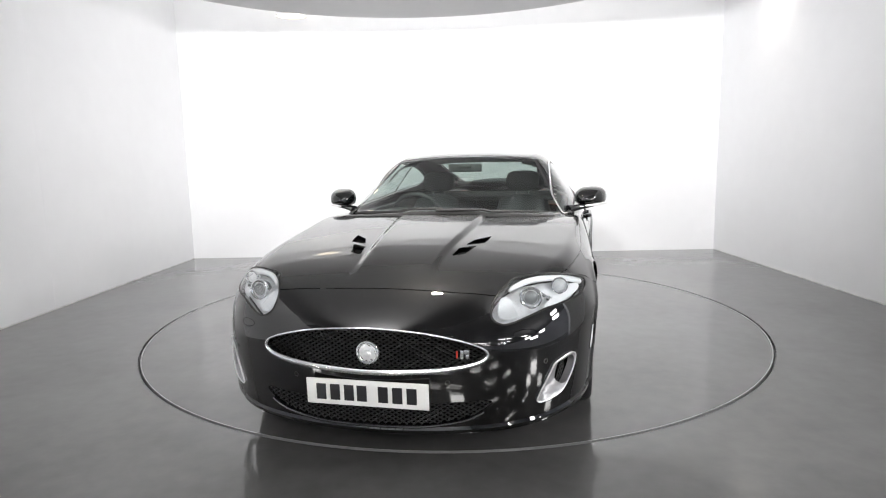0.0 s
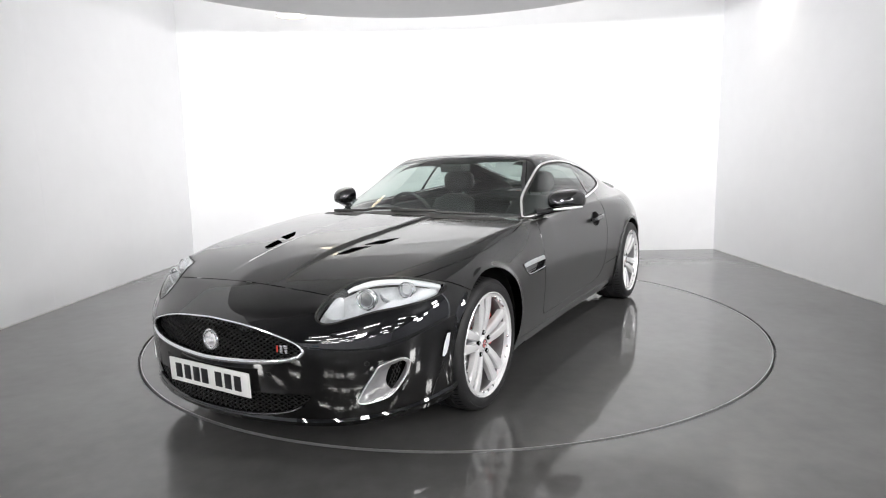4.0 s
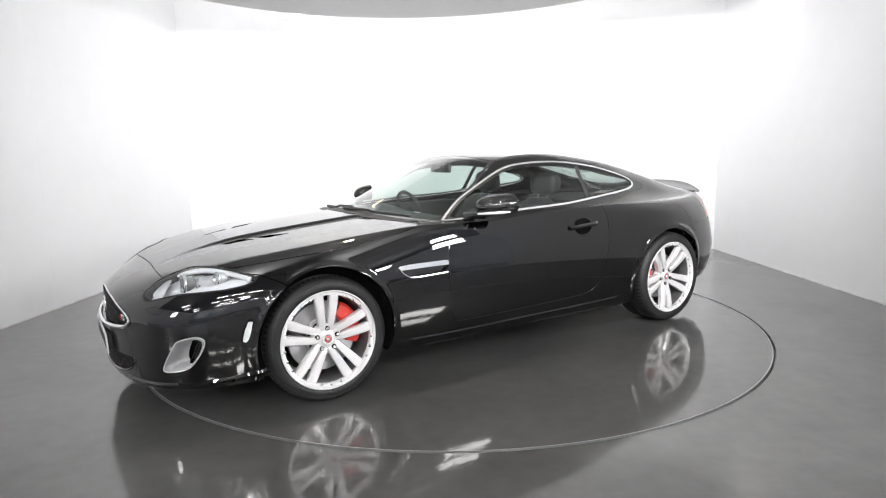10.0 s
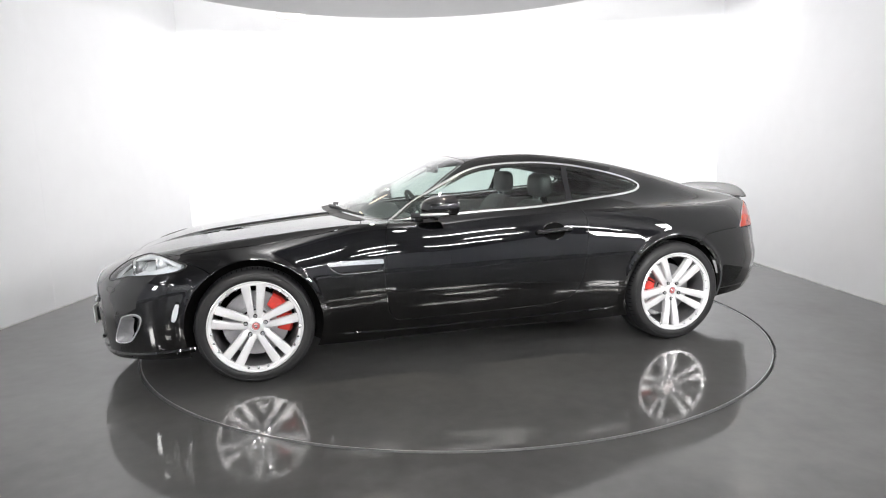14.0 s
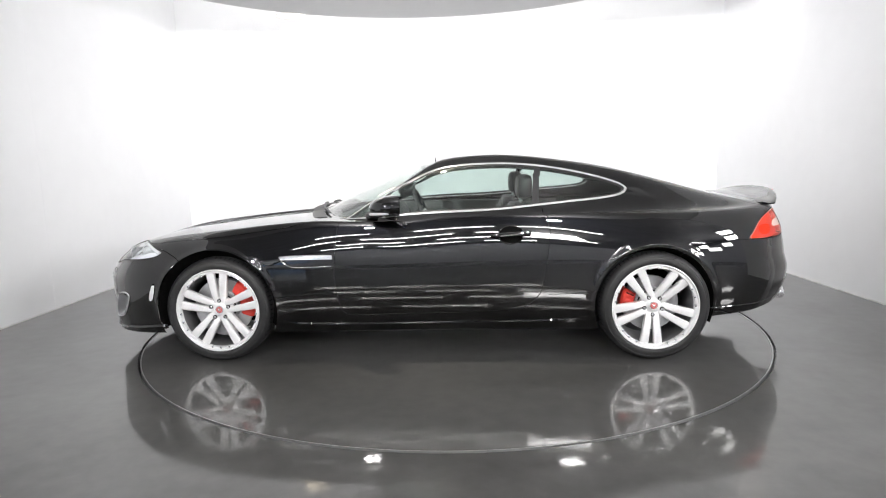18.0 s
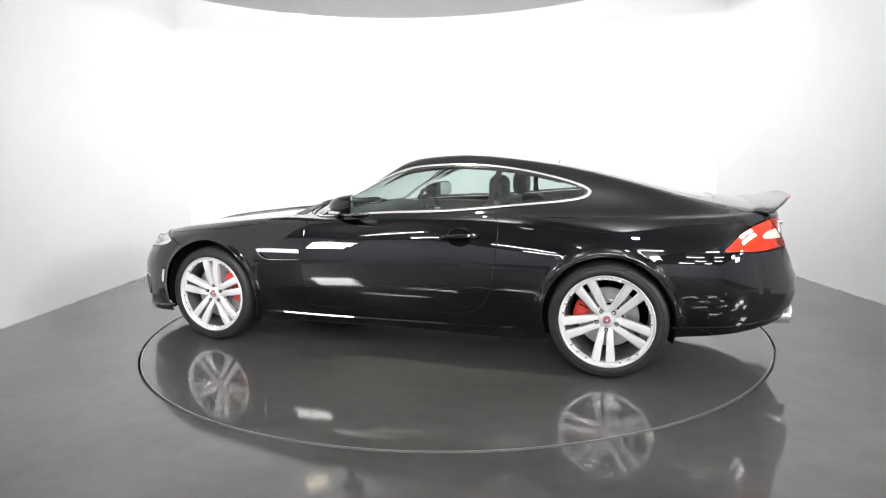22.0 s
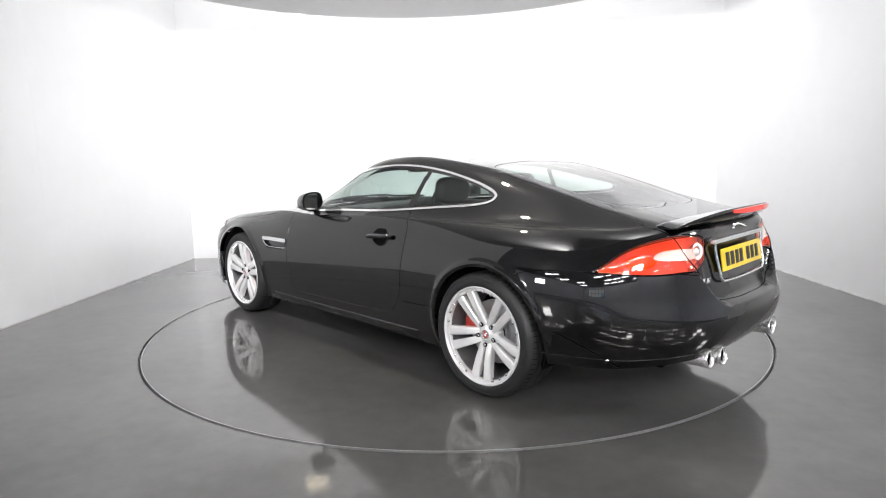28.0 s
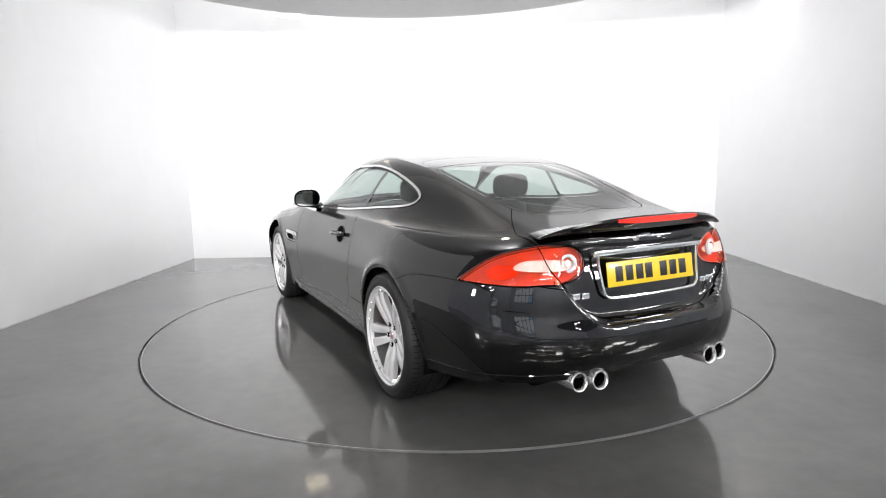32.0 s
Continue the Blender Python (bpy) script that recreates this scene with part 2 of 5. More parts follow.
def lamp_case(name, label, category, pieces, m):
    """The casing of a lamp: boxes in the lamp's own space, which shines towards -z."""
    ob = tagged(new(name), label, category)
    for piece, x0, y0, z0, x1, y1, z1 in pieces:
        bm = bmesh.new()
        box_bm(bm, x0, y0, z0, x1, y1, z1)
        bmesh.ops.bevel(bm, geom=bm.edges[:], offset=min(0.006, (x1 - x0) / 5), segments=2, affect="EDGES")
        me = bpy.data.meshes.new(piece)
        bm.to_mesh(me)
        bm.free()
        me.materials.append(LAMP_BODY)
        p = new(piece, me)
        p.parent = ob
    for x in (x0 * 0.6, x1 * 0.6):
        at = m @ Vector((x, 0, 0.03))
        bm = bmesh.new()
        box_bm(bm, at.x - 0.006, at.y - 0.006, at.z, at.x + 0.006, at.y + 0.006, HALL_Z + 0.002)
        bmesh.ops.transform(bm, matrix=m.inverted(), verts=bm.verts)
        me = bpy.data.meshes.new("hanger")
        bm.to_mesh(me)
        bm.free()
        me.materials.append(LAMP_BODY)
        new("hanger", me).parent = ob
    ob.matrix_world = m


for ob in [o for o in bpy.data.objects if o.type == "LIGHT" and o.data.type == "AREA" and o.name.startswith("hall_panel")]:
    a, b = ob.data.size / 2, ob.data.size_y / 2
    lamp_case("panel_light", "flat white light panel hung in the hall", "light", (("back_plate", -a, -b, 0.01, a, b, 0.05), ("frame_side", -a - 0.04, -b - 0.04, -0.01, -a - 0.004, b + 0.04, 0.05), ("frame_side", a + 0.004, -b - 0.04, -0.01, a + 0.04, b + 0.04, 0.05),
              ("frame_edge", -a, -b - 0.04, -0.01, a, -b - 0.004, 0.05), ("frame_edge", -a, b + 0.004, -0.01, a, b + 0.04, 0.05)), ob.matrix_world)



def downlight(label, at, r, glow, hung=False):
    """A small lamp that shines down: glowing face, ring, and a stem where it hangs."""
    dl = tagged(new("downlight"), label, "light")
    dl.location = at
    for name, r0, r1, z0, z1, mat in (("glow", 0.0, r, -0.004, -0.004, glow), ("ring", r + 0.001, r + 0.015, -0.002, -0.010, LAMP_BODY)):
        bm = bmesh.new()
        rows = [[bm.verts.new((q * math.cos(math.tau * k / 32), q * math.sin(math.tau * k / 32), z)) for k in range(32)] for q, z in ((r1, 0.0), (r1, z1), (max(r0, 0.002), z0))]
        for a, b in zip(rows, rows[1:]):
            for k in range(32):
                bm.faces.new((a[k], a[(k + 1) % 32], b[(k + 1) % 32], b[k]))
        me = bpy.data.meshes.new(name)
        bm.to_mesh(me)
        bm.free()
        me.materials.append(mat)
        new(name, me).parent = dl
    if hung:
        for name, half, z0, z1 in (("lamp_body", min(0.05, r), 0.001, 0.09), ("stem", 0.008, 0.088, HALL_Z - at[2] + 0.002)):
            bm = bmesh.new()
            box_bm(bm, -half, -half, z0, half, half, z1)
            me = bpy.data.meshes.new(name)
            bm.to_mesh(me)
            bm.free()
            me.materials.append(LAMP_BODY)
            new(name, me).parent = dl


downlight("small warm recessed downlight in the ceiling panel", (-0.3, -0.9, DISC_Z), 0.05, WARM)
spot = bpy.data.lights.new("downlight_beam", "SPOT")
spot.energy, spot.color, spot.spot_size, spot.spot_blend, spot.shadow_soft_size = 150, (1, 0.92, 0.80), radians(125), 1.0, 0.05
new("downlight_beam", spot).matrix_world = look((-0.3, -0.9, DISC_Z - 0.012), (-0.1, -0.6, 0))
WARM_STRONG = material("pendant_glow", (0.9, 0.85, 0.75), 0.5, emit=(1, 0.87, 0.68), power=4.0)
downlight("small warm pendant downlight hung near the back wall", (-1.84, 2.72, 2.94), 0.16, WARM_STRONG, True)
downlight("small warm wall-washing lamp hung beside the white wall", (3.24, 2.0, 3.22), 0.035, WARM, True)
bm = bmesh.new()
box_bm(bm, -3.566, 0.503, 0.0, -3.5535, 0.509, HALL_Z - 0.01)
structure("trim", bm, WALL, "thin upright joint strip on the white wall")

# ---- the car's outer surface: x forward, y to its left, z up, origin under the middle of the wheelbase ----
def spline(xs, ys):
    """A natural cubic spline through the knots, as a function of arrays."""
    xs, ys = np.array(xs, float), np.array(ys, float)
    n = len(xs)
    h = np.diff(xs)
    a, b = np.eye(n), np.zeros(n)
    for i in range(1, n - 1):
        a[i, i - 1:i + 2] = h[i - 1], 2 * (h[i - 1] + h[i]), h[i]
        b[i] = 6 * ((ys[i + 1] - ys[i]) / h[i] - (ys[i] - ys[i - 1]) / h[i - 1])
    m = np.linalg.solve(a, b)

    def f(x):
        x = np.clip(np.asarray(x, float), xs[0], xs[-1])
        i = np.clip(np.searchsorted(xs, x) - 1, 0, n - 2)
        u, v, k = x - xs[i], xs[i + 1] - x, h[i]
        return (m[i] * v**3 + m[i + 1] * u**3) / (6 * k) + (ys[i] / k - m[i] * k / 6) * v + (ys[i + 1] / k - m[i + 1] * k / 6) * u
    return f


def ramp(x, a, b):
    t = np.clip((x - a) / (b - a), 0, 1)
    return t * t * (3 - 2 * t)


def smax(a, b, r):
    """The larger of two heights, rounded where they differ by less than r."""
    h = np.maximum(r - np.abs(a - b), 0) / r
    return np.maximum(a, b) + h * h * r / 4


# plan outline at the widest level, from the middle of the tail to the middle of the nose
OUT_X = [-2.46, -2.445, -2.385, -2.235, -1.97, -1.66, -1.376, -1.0, -0.5, 0.2, 0.7, 1.1, 1.376, 1.65, 1.86, 2.04, 2.18, 2.285, 2.345, 2.362]
OUT_Y = [0.0, 0.30, 0.56, 0.735, 0.852, 0.924, 0.948, 0.930, 0.908, 0.900, 0.912, 0.926, 0.936, 0.920, 0.876, 0.785, 0.645, 0.445, 0.22, 0.0]
SPINE = [-2.0, -1.985, -1.95, -1.88, -1.75, -1.58, -1.34, -1.0, -0.5, 0.2, 0.7, 1.08, 1.33, 1.50, 1.60, 1.66, 1.70, 1.73, 1.75, 1.755]
WIDEST = [0.50, 0.50, 0.51, 0.53, 0.57, 0.60, 0.62, 0.62, 0.61, 0.60, 0.60, 0.60, 0.59, 0.57, 0.54, 0.49, 0.49, 0.52, 0.545, 0.55]
BOTTOM = [0.345, 0.34, 0.315, 0.285, 0.265, 0.25, 0.23, 0.19, 0.18, 0.18, 0.18, 0.19, 0.20, 0.20, 0.19, 0.18, 0.17, 0.165, 0.165, 0.165]
TUCK = [0.055, 0.055, 0.06, 0.06, 0.06, 0.06, 0.05, 0.06, 0.07, 0.07, 0.07, 0.06, 0.05, 0.03, 0.02, 0.02, 0.02, 0.025, 0.03, 0.03]
SHOULDER = [0.17, 0.17, 0.17, 0.18, 0.18, 0.16, 0.14, 0.10, 0.075, 0.075, 0.095, 0.14, 0.17, 0.19, 0.20, 0.20, 0.21, 0.22, 0.23, 0.23]
FULLNESS = [1.3, 1.3, 1.4, 1.4, 1.3, 1.25, 1.2, 1.1, 1.05, 1.05, 1.1, 1.2, 1.35, 1.45, 1.5, 1.45, 1.25, 1.1, 1.0, 1.0]
_m = 4
_kx = OUT_X[_m:0:-1] + OUT_X + OUT_X[-2:-2 - _m:-1]
_ky = [-y for y in OUT_Y[_m:0:-1]] + OUT_Y + [-y for y in OUT_Y[-2:-2 - _m:-1]]
_ks = np.concatenate([[0], np.cumsum(np.hypot(np.diff(_kx), np.diff(_ky)))])
_ks -= _ks[_m]
LENGTH = _ks[_m + len(OUT_X) - 1]
out_x, out_y = spline(_ks, _kx), spline(_ks, _ky)
_mirrored = lambda v: spline(_ks, v[_m:0:-1] + v + v[-2:-2 - _m:-1])
spine_x, widest, bottom, tuck, shoulder, fullness = [_mirrored(v) for v in (SPINE, WIDEST, BOTTOM, TUCK, SHOULDER, FULLNESS)]
deck_z = spline([-2.5, -2.2, -1.9, -1.4, -0.8, 0.0, 0.5, 0.75, 0.95, 1.3, 1.6, 1.85, 2.1, 2.25, 2.36],
                [0.925, 0.952, 0.955, 0.945, 0.925, 0.905, 0.915, 0.922, 0.910, 0.875, 0.838, 0.795, 0.722, 0.652, 0.585])
deck_drop = spline([-2.5, -2.0, -1.4, -0.5, 0.6, 1.0, 1.376, 1.8, 2.1, 2.4], [0.05, 0.05, 0.03, 0.01, 0.025, 0.028, 0.028, 0.025, 0.03, 0.05])
roof_z = spline([-2.5, -2.3, -2.1, -2.0, -1.64, -1.386, -1.08, -0.76, -0.43, -0.25, -0.1, 0.03, 0.156, 0.413, 0.668, 0.85, 1.2, 1.7, 2.6],
                [0.80, 0.87, 0.935, 0.967, 1.078, 1.149, 1.222, 1.273, 1.304, 1.305, 1.296, 1.272, 1.223, 1.106, 0.99, 0.905, 0.745, 0.52, 0.12])
belt_y = spline([-2.4, -2.0, -1.7, -1.25, -0.9, -0.5, 0.0, 0.52, 0.9], [0.47, 0.57, 0.65, 0.735, 0.785, 0.81, 0.805, 0.755, 0.68])


def top(x, y):
    """Height of the bonnet, the cabin and the boot over the plan."""
    a = np.abs(y)
    z = deck_z(x) - deck_drop(x) * (a / 0.8)**2.2
    w = 0.185 + 0.070 * ramp(x, 1.95, 0.85)
    z = z + 0.015 * ramp(x, 0.5, 0.8) * ramp(x, 2.1, 1.6) * (1 - ramp(a, w - 0.020, w + 0.020))
    screen = roof_z(x + 0.34 * y * y * ramp(x, -0.3, 0.3)) - (0.02 + 0.02 * ramp(x, -0.6, 0.0)) * (a / 0.6)**2.4
    side = 0.93 + (belt_y(x) - a) / 0.70
    cabin = -smax(-screen, -side, 0.11)
    return smax(z, cabin, 0.03 + 0.09 * ramp(x, 0.2, -1.2))


def tail_in(x, y, z):
    """How far the tail is drawn in: most at its corners, and the boot lid more than the bumper."""
    return (0.004 + 0.022 * ramp(z, 0.50, 0.62) + 0.054 * np.clip(np.abs(y) / 0.62, 0, 1.15)**3.5) * ramp(-np.asarray(x, float), 1.85, 2.46)


def surface(s, w):
    """A point of the outer skin: s metres along the outline, w from the sill (0) over the widest line (1) and the shoulder (2) to the spine (3)."""
    s, w = np.broadcast_arrays(np.asarray(s, float), np.asarray(w, float))
    ox, oy = out_x(s), np.maximum(out_y(s), 0)
    ix, iy = spine_x(s) - ox, -oy
    n = np.hypot(ix, iy)
    ix, iy = ix / n, iy / n
    ds, zm, zb, tk = shoulder(s), widest(s), bottom(s), tuck(s)
    cx, cy = ox + ix * ds, oy + iy * ds
    zc = top(cx, cy)
    slope = (top(cx + ix * 0.004, cy + iy * 0.004) - top(cx - ix * 0.004, cy - iy * 0.004)) / 0.008
    slope = np.clip(slope, -0.2, 1.2)
    u = np.clip(w, 0, 1)
    d0 = tk * (1 - u)**2.2
    z0 = zb + (zm - zb) * u
    u = np.clip(w - 1, 0, 1)
    h00, h10, h01, h11 = 2 * u**3 - 3 * u**2 + 1, u**3 - 2 * u**2 + u, -2 * u**3 + 3 * u**2, u**3 - u**2
    k = fullness(s)
    d1 = h01 * ds + h11 * ds * 1.07 * k
    z1 = h00 * zm + h10 * (zc - zm) * k + h01 * zc + h11 * slope * ds * 1.07 * k
    u = np.clip(w - 2, 0, 1)
    d2 = ds + (n - ds) * u
    d = np.where(w <= 1, d0, np.where(w <= 2, d1, d2))
    x, y = ox + ix * d, oy + iy * d
    z = np.where(w <= 1, z0, np.where(w <= 2, z1, top(x, y)))
    # wheel arch lips
    for wx, wz, r in ((1.376, 0.35, 0.385), (-1.376, 0.35, 0.385)):
        g = np.hypot(x - wx, z - wz) - r
        lip = 0.010 * np.exp(-(g / 0.020)**2) * ramp(y, 0.6, 0.8) * ramp(z, 0.15, 0.3) * (w < 2)
        y = y + lip
    # the boot lid's number plate field lies back from the bumper
    ledge = 0.566 + 4.0 * np.maximum(y - 0.28, 0)**2
    field = (1 - ramp(y, 0.37, 0.56)) * ramp(z - ledge, -0.020, 0.022) * (x < -2)
    x = x + 0.065 * field * (1 - ramp(z, 0.80, 0.93))
    return np.stack([x + tail_in(x, y, z), y, z], -1)

# ---- building tools ----
def mesh_object(name, verts, faces, mat, parent=None, label="", smooth=True, normals=None):
    me = bpy.data.meshes.new(name)
    me.from_pydata([tuple(v) for v in verts], [], [tuple(f) for f in faces])
    me.update()
    me.materials.append(mat)
    if smooth:
        me.polygons.foreach_set("use_smooth", [True] * len(me.polygons))
    if normals is not None:
        me.normals_split_custom_set_from_vertices([tuple(n) for n in normals])
    ob = new(name, me)
    ob.parent = parent
    return tagged(ob, label) if label else ob


def part(name, bm, mat, parent, label="", smooth=True, sharp=35):
    bmesh.ops.recalc_face_normals(bm, faces=bm.faces)
    me = bpy.data.meshes.new(name)
    bm.to_mesh(me)
    bm.free()
    me.materials.append(mat)
    if smooth:
        me.polygons.foreach_set("use_smooth", [True] * len(me.polygons))
        me.set_sharp_from_angle(angle=radians(sharp))
    ob = new(name, me)
    ob.parent = parent
    return tagged(ob, label) if label else ob


def revolve(bm, profile, segs=48, axis="y"):
    """Turns a profile of (radius, along) about an axis; returns nothing."""
    rings = []
    for r, h in profile:
        ring = []
        for i in range(segs):
            a = math.tau * i / segs
            c, s = r * math.cos(a), r * math.sin(a)
            ring.append(bm.verts.new((c, h, s) if axis == "y" else (h, c, s) if axis == "x" else (c, s, h)))
        rings.append(ring)
    for a, b in zip(rings, rings[1:]):
        for i in range(segs):
            j = (i + 1) % segs
            bm.faces.new((a[i], a[j], b[j], b[i]))


def tube(bm, pts, r, segs=10, closed=False, caps=True):
    """A round bar along points; r is a number or one for each point."""
    pts = [Vector(p) for p in pts]
    n = len(pts)
    rings = []
    up = Vector((0, 0, 1))
    for i, p in enumerate(pts):
        a = pts[(i - 1) % n] if closed or i else p
        b = pts[(i + 1) % n] if closed or i < n - 1 else p
        t = (b - a).normalized()
        if abs(t.dot(up)) > 0.95:
            up = Vector((0, 1, 0)) if abs(t.y) < 0.9 else Vector((1, 0, 0))
        u = t.cross(up).normalized()
        v = u.cross(t)
        up = v
        k = r[i] if isinstance(r, (list, tuple)) else r
        rings.append([bm.verts.new(p + k * (u * math.cos(math.tau * j / segs) + v * math.sin(math.tau * j / segs))) for j in range(segs)])
    for i in range(n if closed else n - 1):
        a, b = rings[i], rings[(i + 1) % n]
        for j in range(segs):
            bm.faces.new((a[j], a[(j + 1) % segs], b[(j + 1) % segs], b[j]))
    if caps and not closed:
        bm.faces.new(rings[0][::-1])
        bm.faces.new(rings[-1])
    return rings


class Skin:
    """The outer skin of one side as a fine grid, cut along closed or open curves drawn on it."""

    def __init__(self, ns=330):
        s = np.linspace(0, LENGTH, ns)
        w = np.concatenate([np.linspace(0, 1, 22), np.linspace(1, 2, 64)[1:], np.linspace(2, 3, 72)[1:]])
        sg, wg = np.meshgrid(s, w, indexing="ij")
        e = 1e-3
        p = surface(sg, wg)
        du = surface(np.minimum(sg + e, LENGTH), wg) - surface(np.maximum(sg - e, 0), wg)
        wa, wb = np.clip(wg - e, 0, 3), np.clip(wg + e, 0, 3)
        dv = surface(sg, wb) - surface(sg, wa)
        n = np.cross(dv, du)
        bad = np.linalg.norm(n, axis=-1) < 1e-12
        n[bad] = (0, 0, 1)
        n /= np.linalg.norm(n, axis=-1, keepdims=True)
        edge = p[..., 1] < 1e-6
        n[edge, 1] = 0
        n /= np.linalg.norm(n, axis=-1, keepdims=True)
        self.p, self.n, self.q = p.reshape(-1, 3), n.reshape(-1, 3), np.stack([sg, wg], -1).reshape(-1, 2)
        nw = len(w)
        i = (np.arange(ns - 1)[:, None] * nw + np.arange(nw - 1)[None]).ravel()
        self.faces = [tuple(f) for f in np.stack([i, i + 1, i + nw + 1, i + nw], 1).tolist()]

    def cut(self, faces, f):
        """Splits faces along the zero line of f (a value for each vertex); returns those above and below."""
        f = np.where(np.abs(f) < 1e-7, 1e-7, f)
        sign = f > 0
        above, below, made = [], [], {}
        newp, newn, newq = [], [], []
        base = len(self.p)

        def mid(a, b):
            k = (a, b) if a < b else (b, a)
            if k not in made:
                t = f[k[0]] / (f[k[0]] - f[k[1]])
                made[k] = base + len(newp)
                newp.append(self.p[k[0]] * (1 - t) + self.p[k[1]] * t)
                m = self.n[k[0]] * (1 - t) + self.n[k[1]] * t
                newn.append(m / np.linalg.norm(m))
                newq.append(self.q[k[0]] * (1 - t) + self.q[k[1]] * t)
            return made[k]
        for face in faces:
            g = [sign[i] for i in face]
            if all(g):
                above.append(face)
            elif not any(g):
                below.append(face)
            else:
                a, b = [], []
                for k, i in enumerate(face):
                    j = face[(k + 1) % len(face)]
                    (a if sign[i] else b).append(i)
                    if sign[i] != sign[j]:
                        m = mid(i, j)
                        a.append(m)
                        b.append(m)
                if len(a) > 2:
                    above.append(tuple(a))
                if len(b) > 2:
                    below.append(tuple(b))
        if newp:
            self.p, self.n, self.q = np.vstack([self.p, newp]), np.vstack([self.n, newn]), np.vstack([self.q, newq])
        return above, below

    def distance(self, curve, closing=None):
        """Signed metres from each vertex to a curve of (s, w) points, positive inside. The closing points shut an open curve where its edge does not count."""
        c = np.array(curve)
        line = surface(np.clip(c[:, 0], 0, LENGTH), np.clip(c[:, 1], 0, 3))
        if closing is None:
            line = np.vstack([line, line[:1]])
            c = np.vstack([c, c[:1]])
        else:
            c = np.vstack([c, np.array(closing), c[:1]])
        near = np.arange(len(self.p))
        d = np.full(len(self.p), 1.0)
        p = self.p
        best = np.full(len(near), 1.0)
        for a, b in zip(line, line[1:]):
            ab = b - a
            t = np.clip(((p - a) @ ab) / max(ab @ ab, 1e-12), 0, 1)
            best = np.minimum(best, np.linalg.norm(p - a - t[:, None] * ab, axis=1))
        d[near] = best
        x, y = self.q.T
        flag = np.zeros(len(x), bool)
        for (ax, ay), (bx, by) in zip(c, c[1:]):
            if ay != by:
                flag ^= ((ay > y) != (by > y)) & (x < (bx - ax) * (y - ay) / (by - ay) + ax)
        return np.where(flag, d, -d)

    def split(self, faces, curve, closing=None, gap=0.0):
        """Faces inside the curve, in the gap along it, and outside."""
        f = self.distance(curve, closing)
        inside, rest = self.cut(faces, f - gap)
        if not gap:
            return inside, [], rest
        f = self.distance(curve, closing)
        ring, rest = self.cut(rest, f + gap)
        return inside, ring, rest


def smooth_curve(pts, closed=True, n=8):
    """Catmull-Rom through points."""
    p = np.array(pts, float)
    k = len(p)
    out = []
    for i in range(k if closed else k - 1):
        a, b = (p[(i - 1) % k], p[(i + 2) % k]) if closed else (p[max(i - 1, 0)], p[min(i + 2, k - 1)])
        c, e = p[i], p[(i + 1) % k]
        for j in range(n):
            t = j / n
            out.append(0.5 * (2 * c + (e - a) * t + (2 * a - 5 * c + 4 * e - b) * t * t + (3 * c - a - 3 * e + b) * t**3))
    if not closed:
        out.append(p[-1])
    return np.array(out)

# ---- the car ----
car = tagged(new("car"), "glossy black two-door coupe parked on a turntable", "car")
skin = Skin()
FLIP = np.array([1, -1, 1])


def skin_part(name, faces, mat, parent, label="", both=False, mirror=False, shift=0.0):
    """Faces of the skin as one mesh: of the left side, mirrored to the right one, or both sides joined."""
    idx = sorted({i for f in faces for i in f})
    at = {i: k for k, i in enumerate(idx)}
    v, n = skin.p[idx] + (shift if np.isscalar(shift) else shift[idx][:, None]) * skin.n[idx], skin.n[idx]
    fs = [tuple(at[i] for i in f) for f in faces]
    if mirror:
        v, n, fs = v * FLIP, n * FLIP, [f[::-1] for f in fs]
    if both:
        k = len(v)
        on = {i: i for i in range(k) if v[i][1] < 1e-6}
        fs2 = [tuple(on.get(i, i + k) for i in f[::-1]) for f in fs]
        v, n, fs = np.vstack([v, v * FLIP]), np.vstack([n, n * FLIP]), fs + fs2
    return mesh_object(name, v, fs, mat, parent, label, True, n)


def sides(name, faces, mat, parents, label="", shift=0.0):
    """The same part on the left and on the right."""
    if not isinstance(parents, (list, tuple)):
        parents = [parents, parents]
    return [skin_part(name, faces, mat, parents[k], label, mirror=bool(k), shift=shift) for k in (0, 1)]


def on_skin(curve, shift=0.0, sgn=1):
    """Points of a curve of (s, w), lifted off the skin."""
    c = np.array(curve, float)
    s, w = np.clip(c[:, 0], 0.002, LENGTH - 0.002), np.clip(c[:, 1], 0, 3)
    p = surface(s, w)
    du, dv = surface(s + 0.002, w) - surface(s - 0.002, w), surface(s, np.minimum(w + 0.01, 3)) - surface(s, np.maximum(w - 0.01, 0))
    n = np.cross(dv, du)
    n /= np.linalg.norm(n, axis=1, keepdims=True)
    return [Vector(q) for q in (p + shift * n) * np.array([1, sgn, 1])]


faces = skin.faces
# wheel arches
for wx, wz, r in ((1.376, 0.35, 0.383), (-1.376, 0.345, 0.368)):
    g = np.where(skin.p[:, 1] > 0.5, np.hypot(skin.p[:, 0] - wx, skin.p[:, 2] - wz) - r, 1.0)
    faces, _ = skin.cut(faces, g)

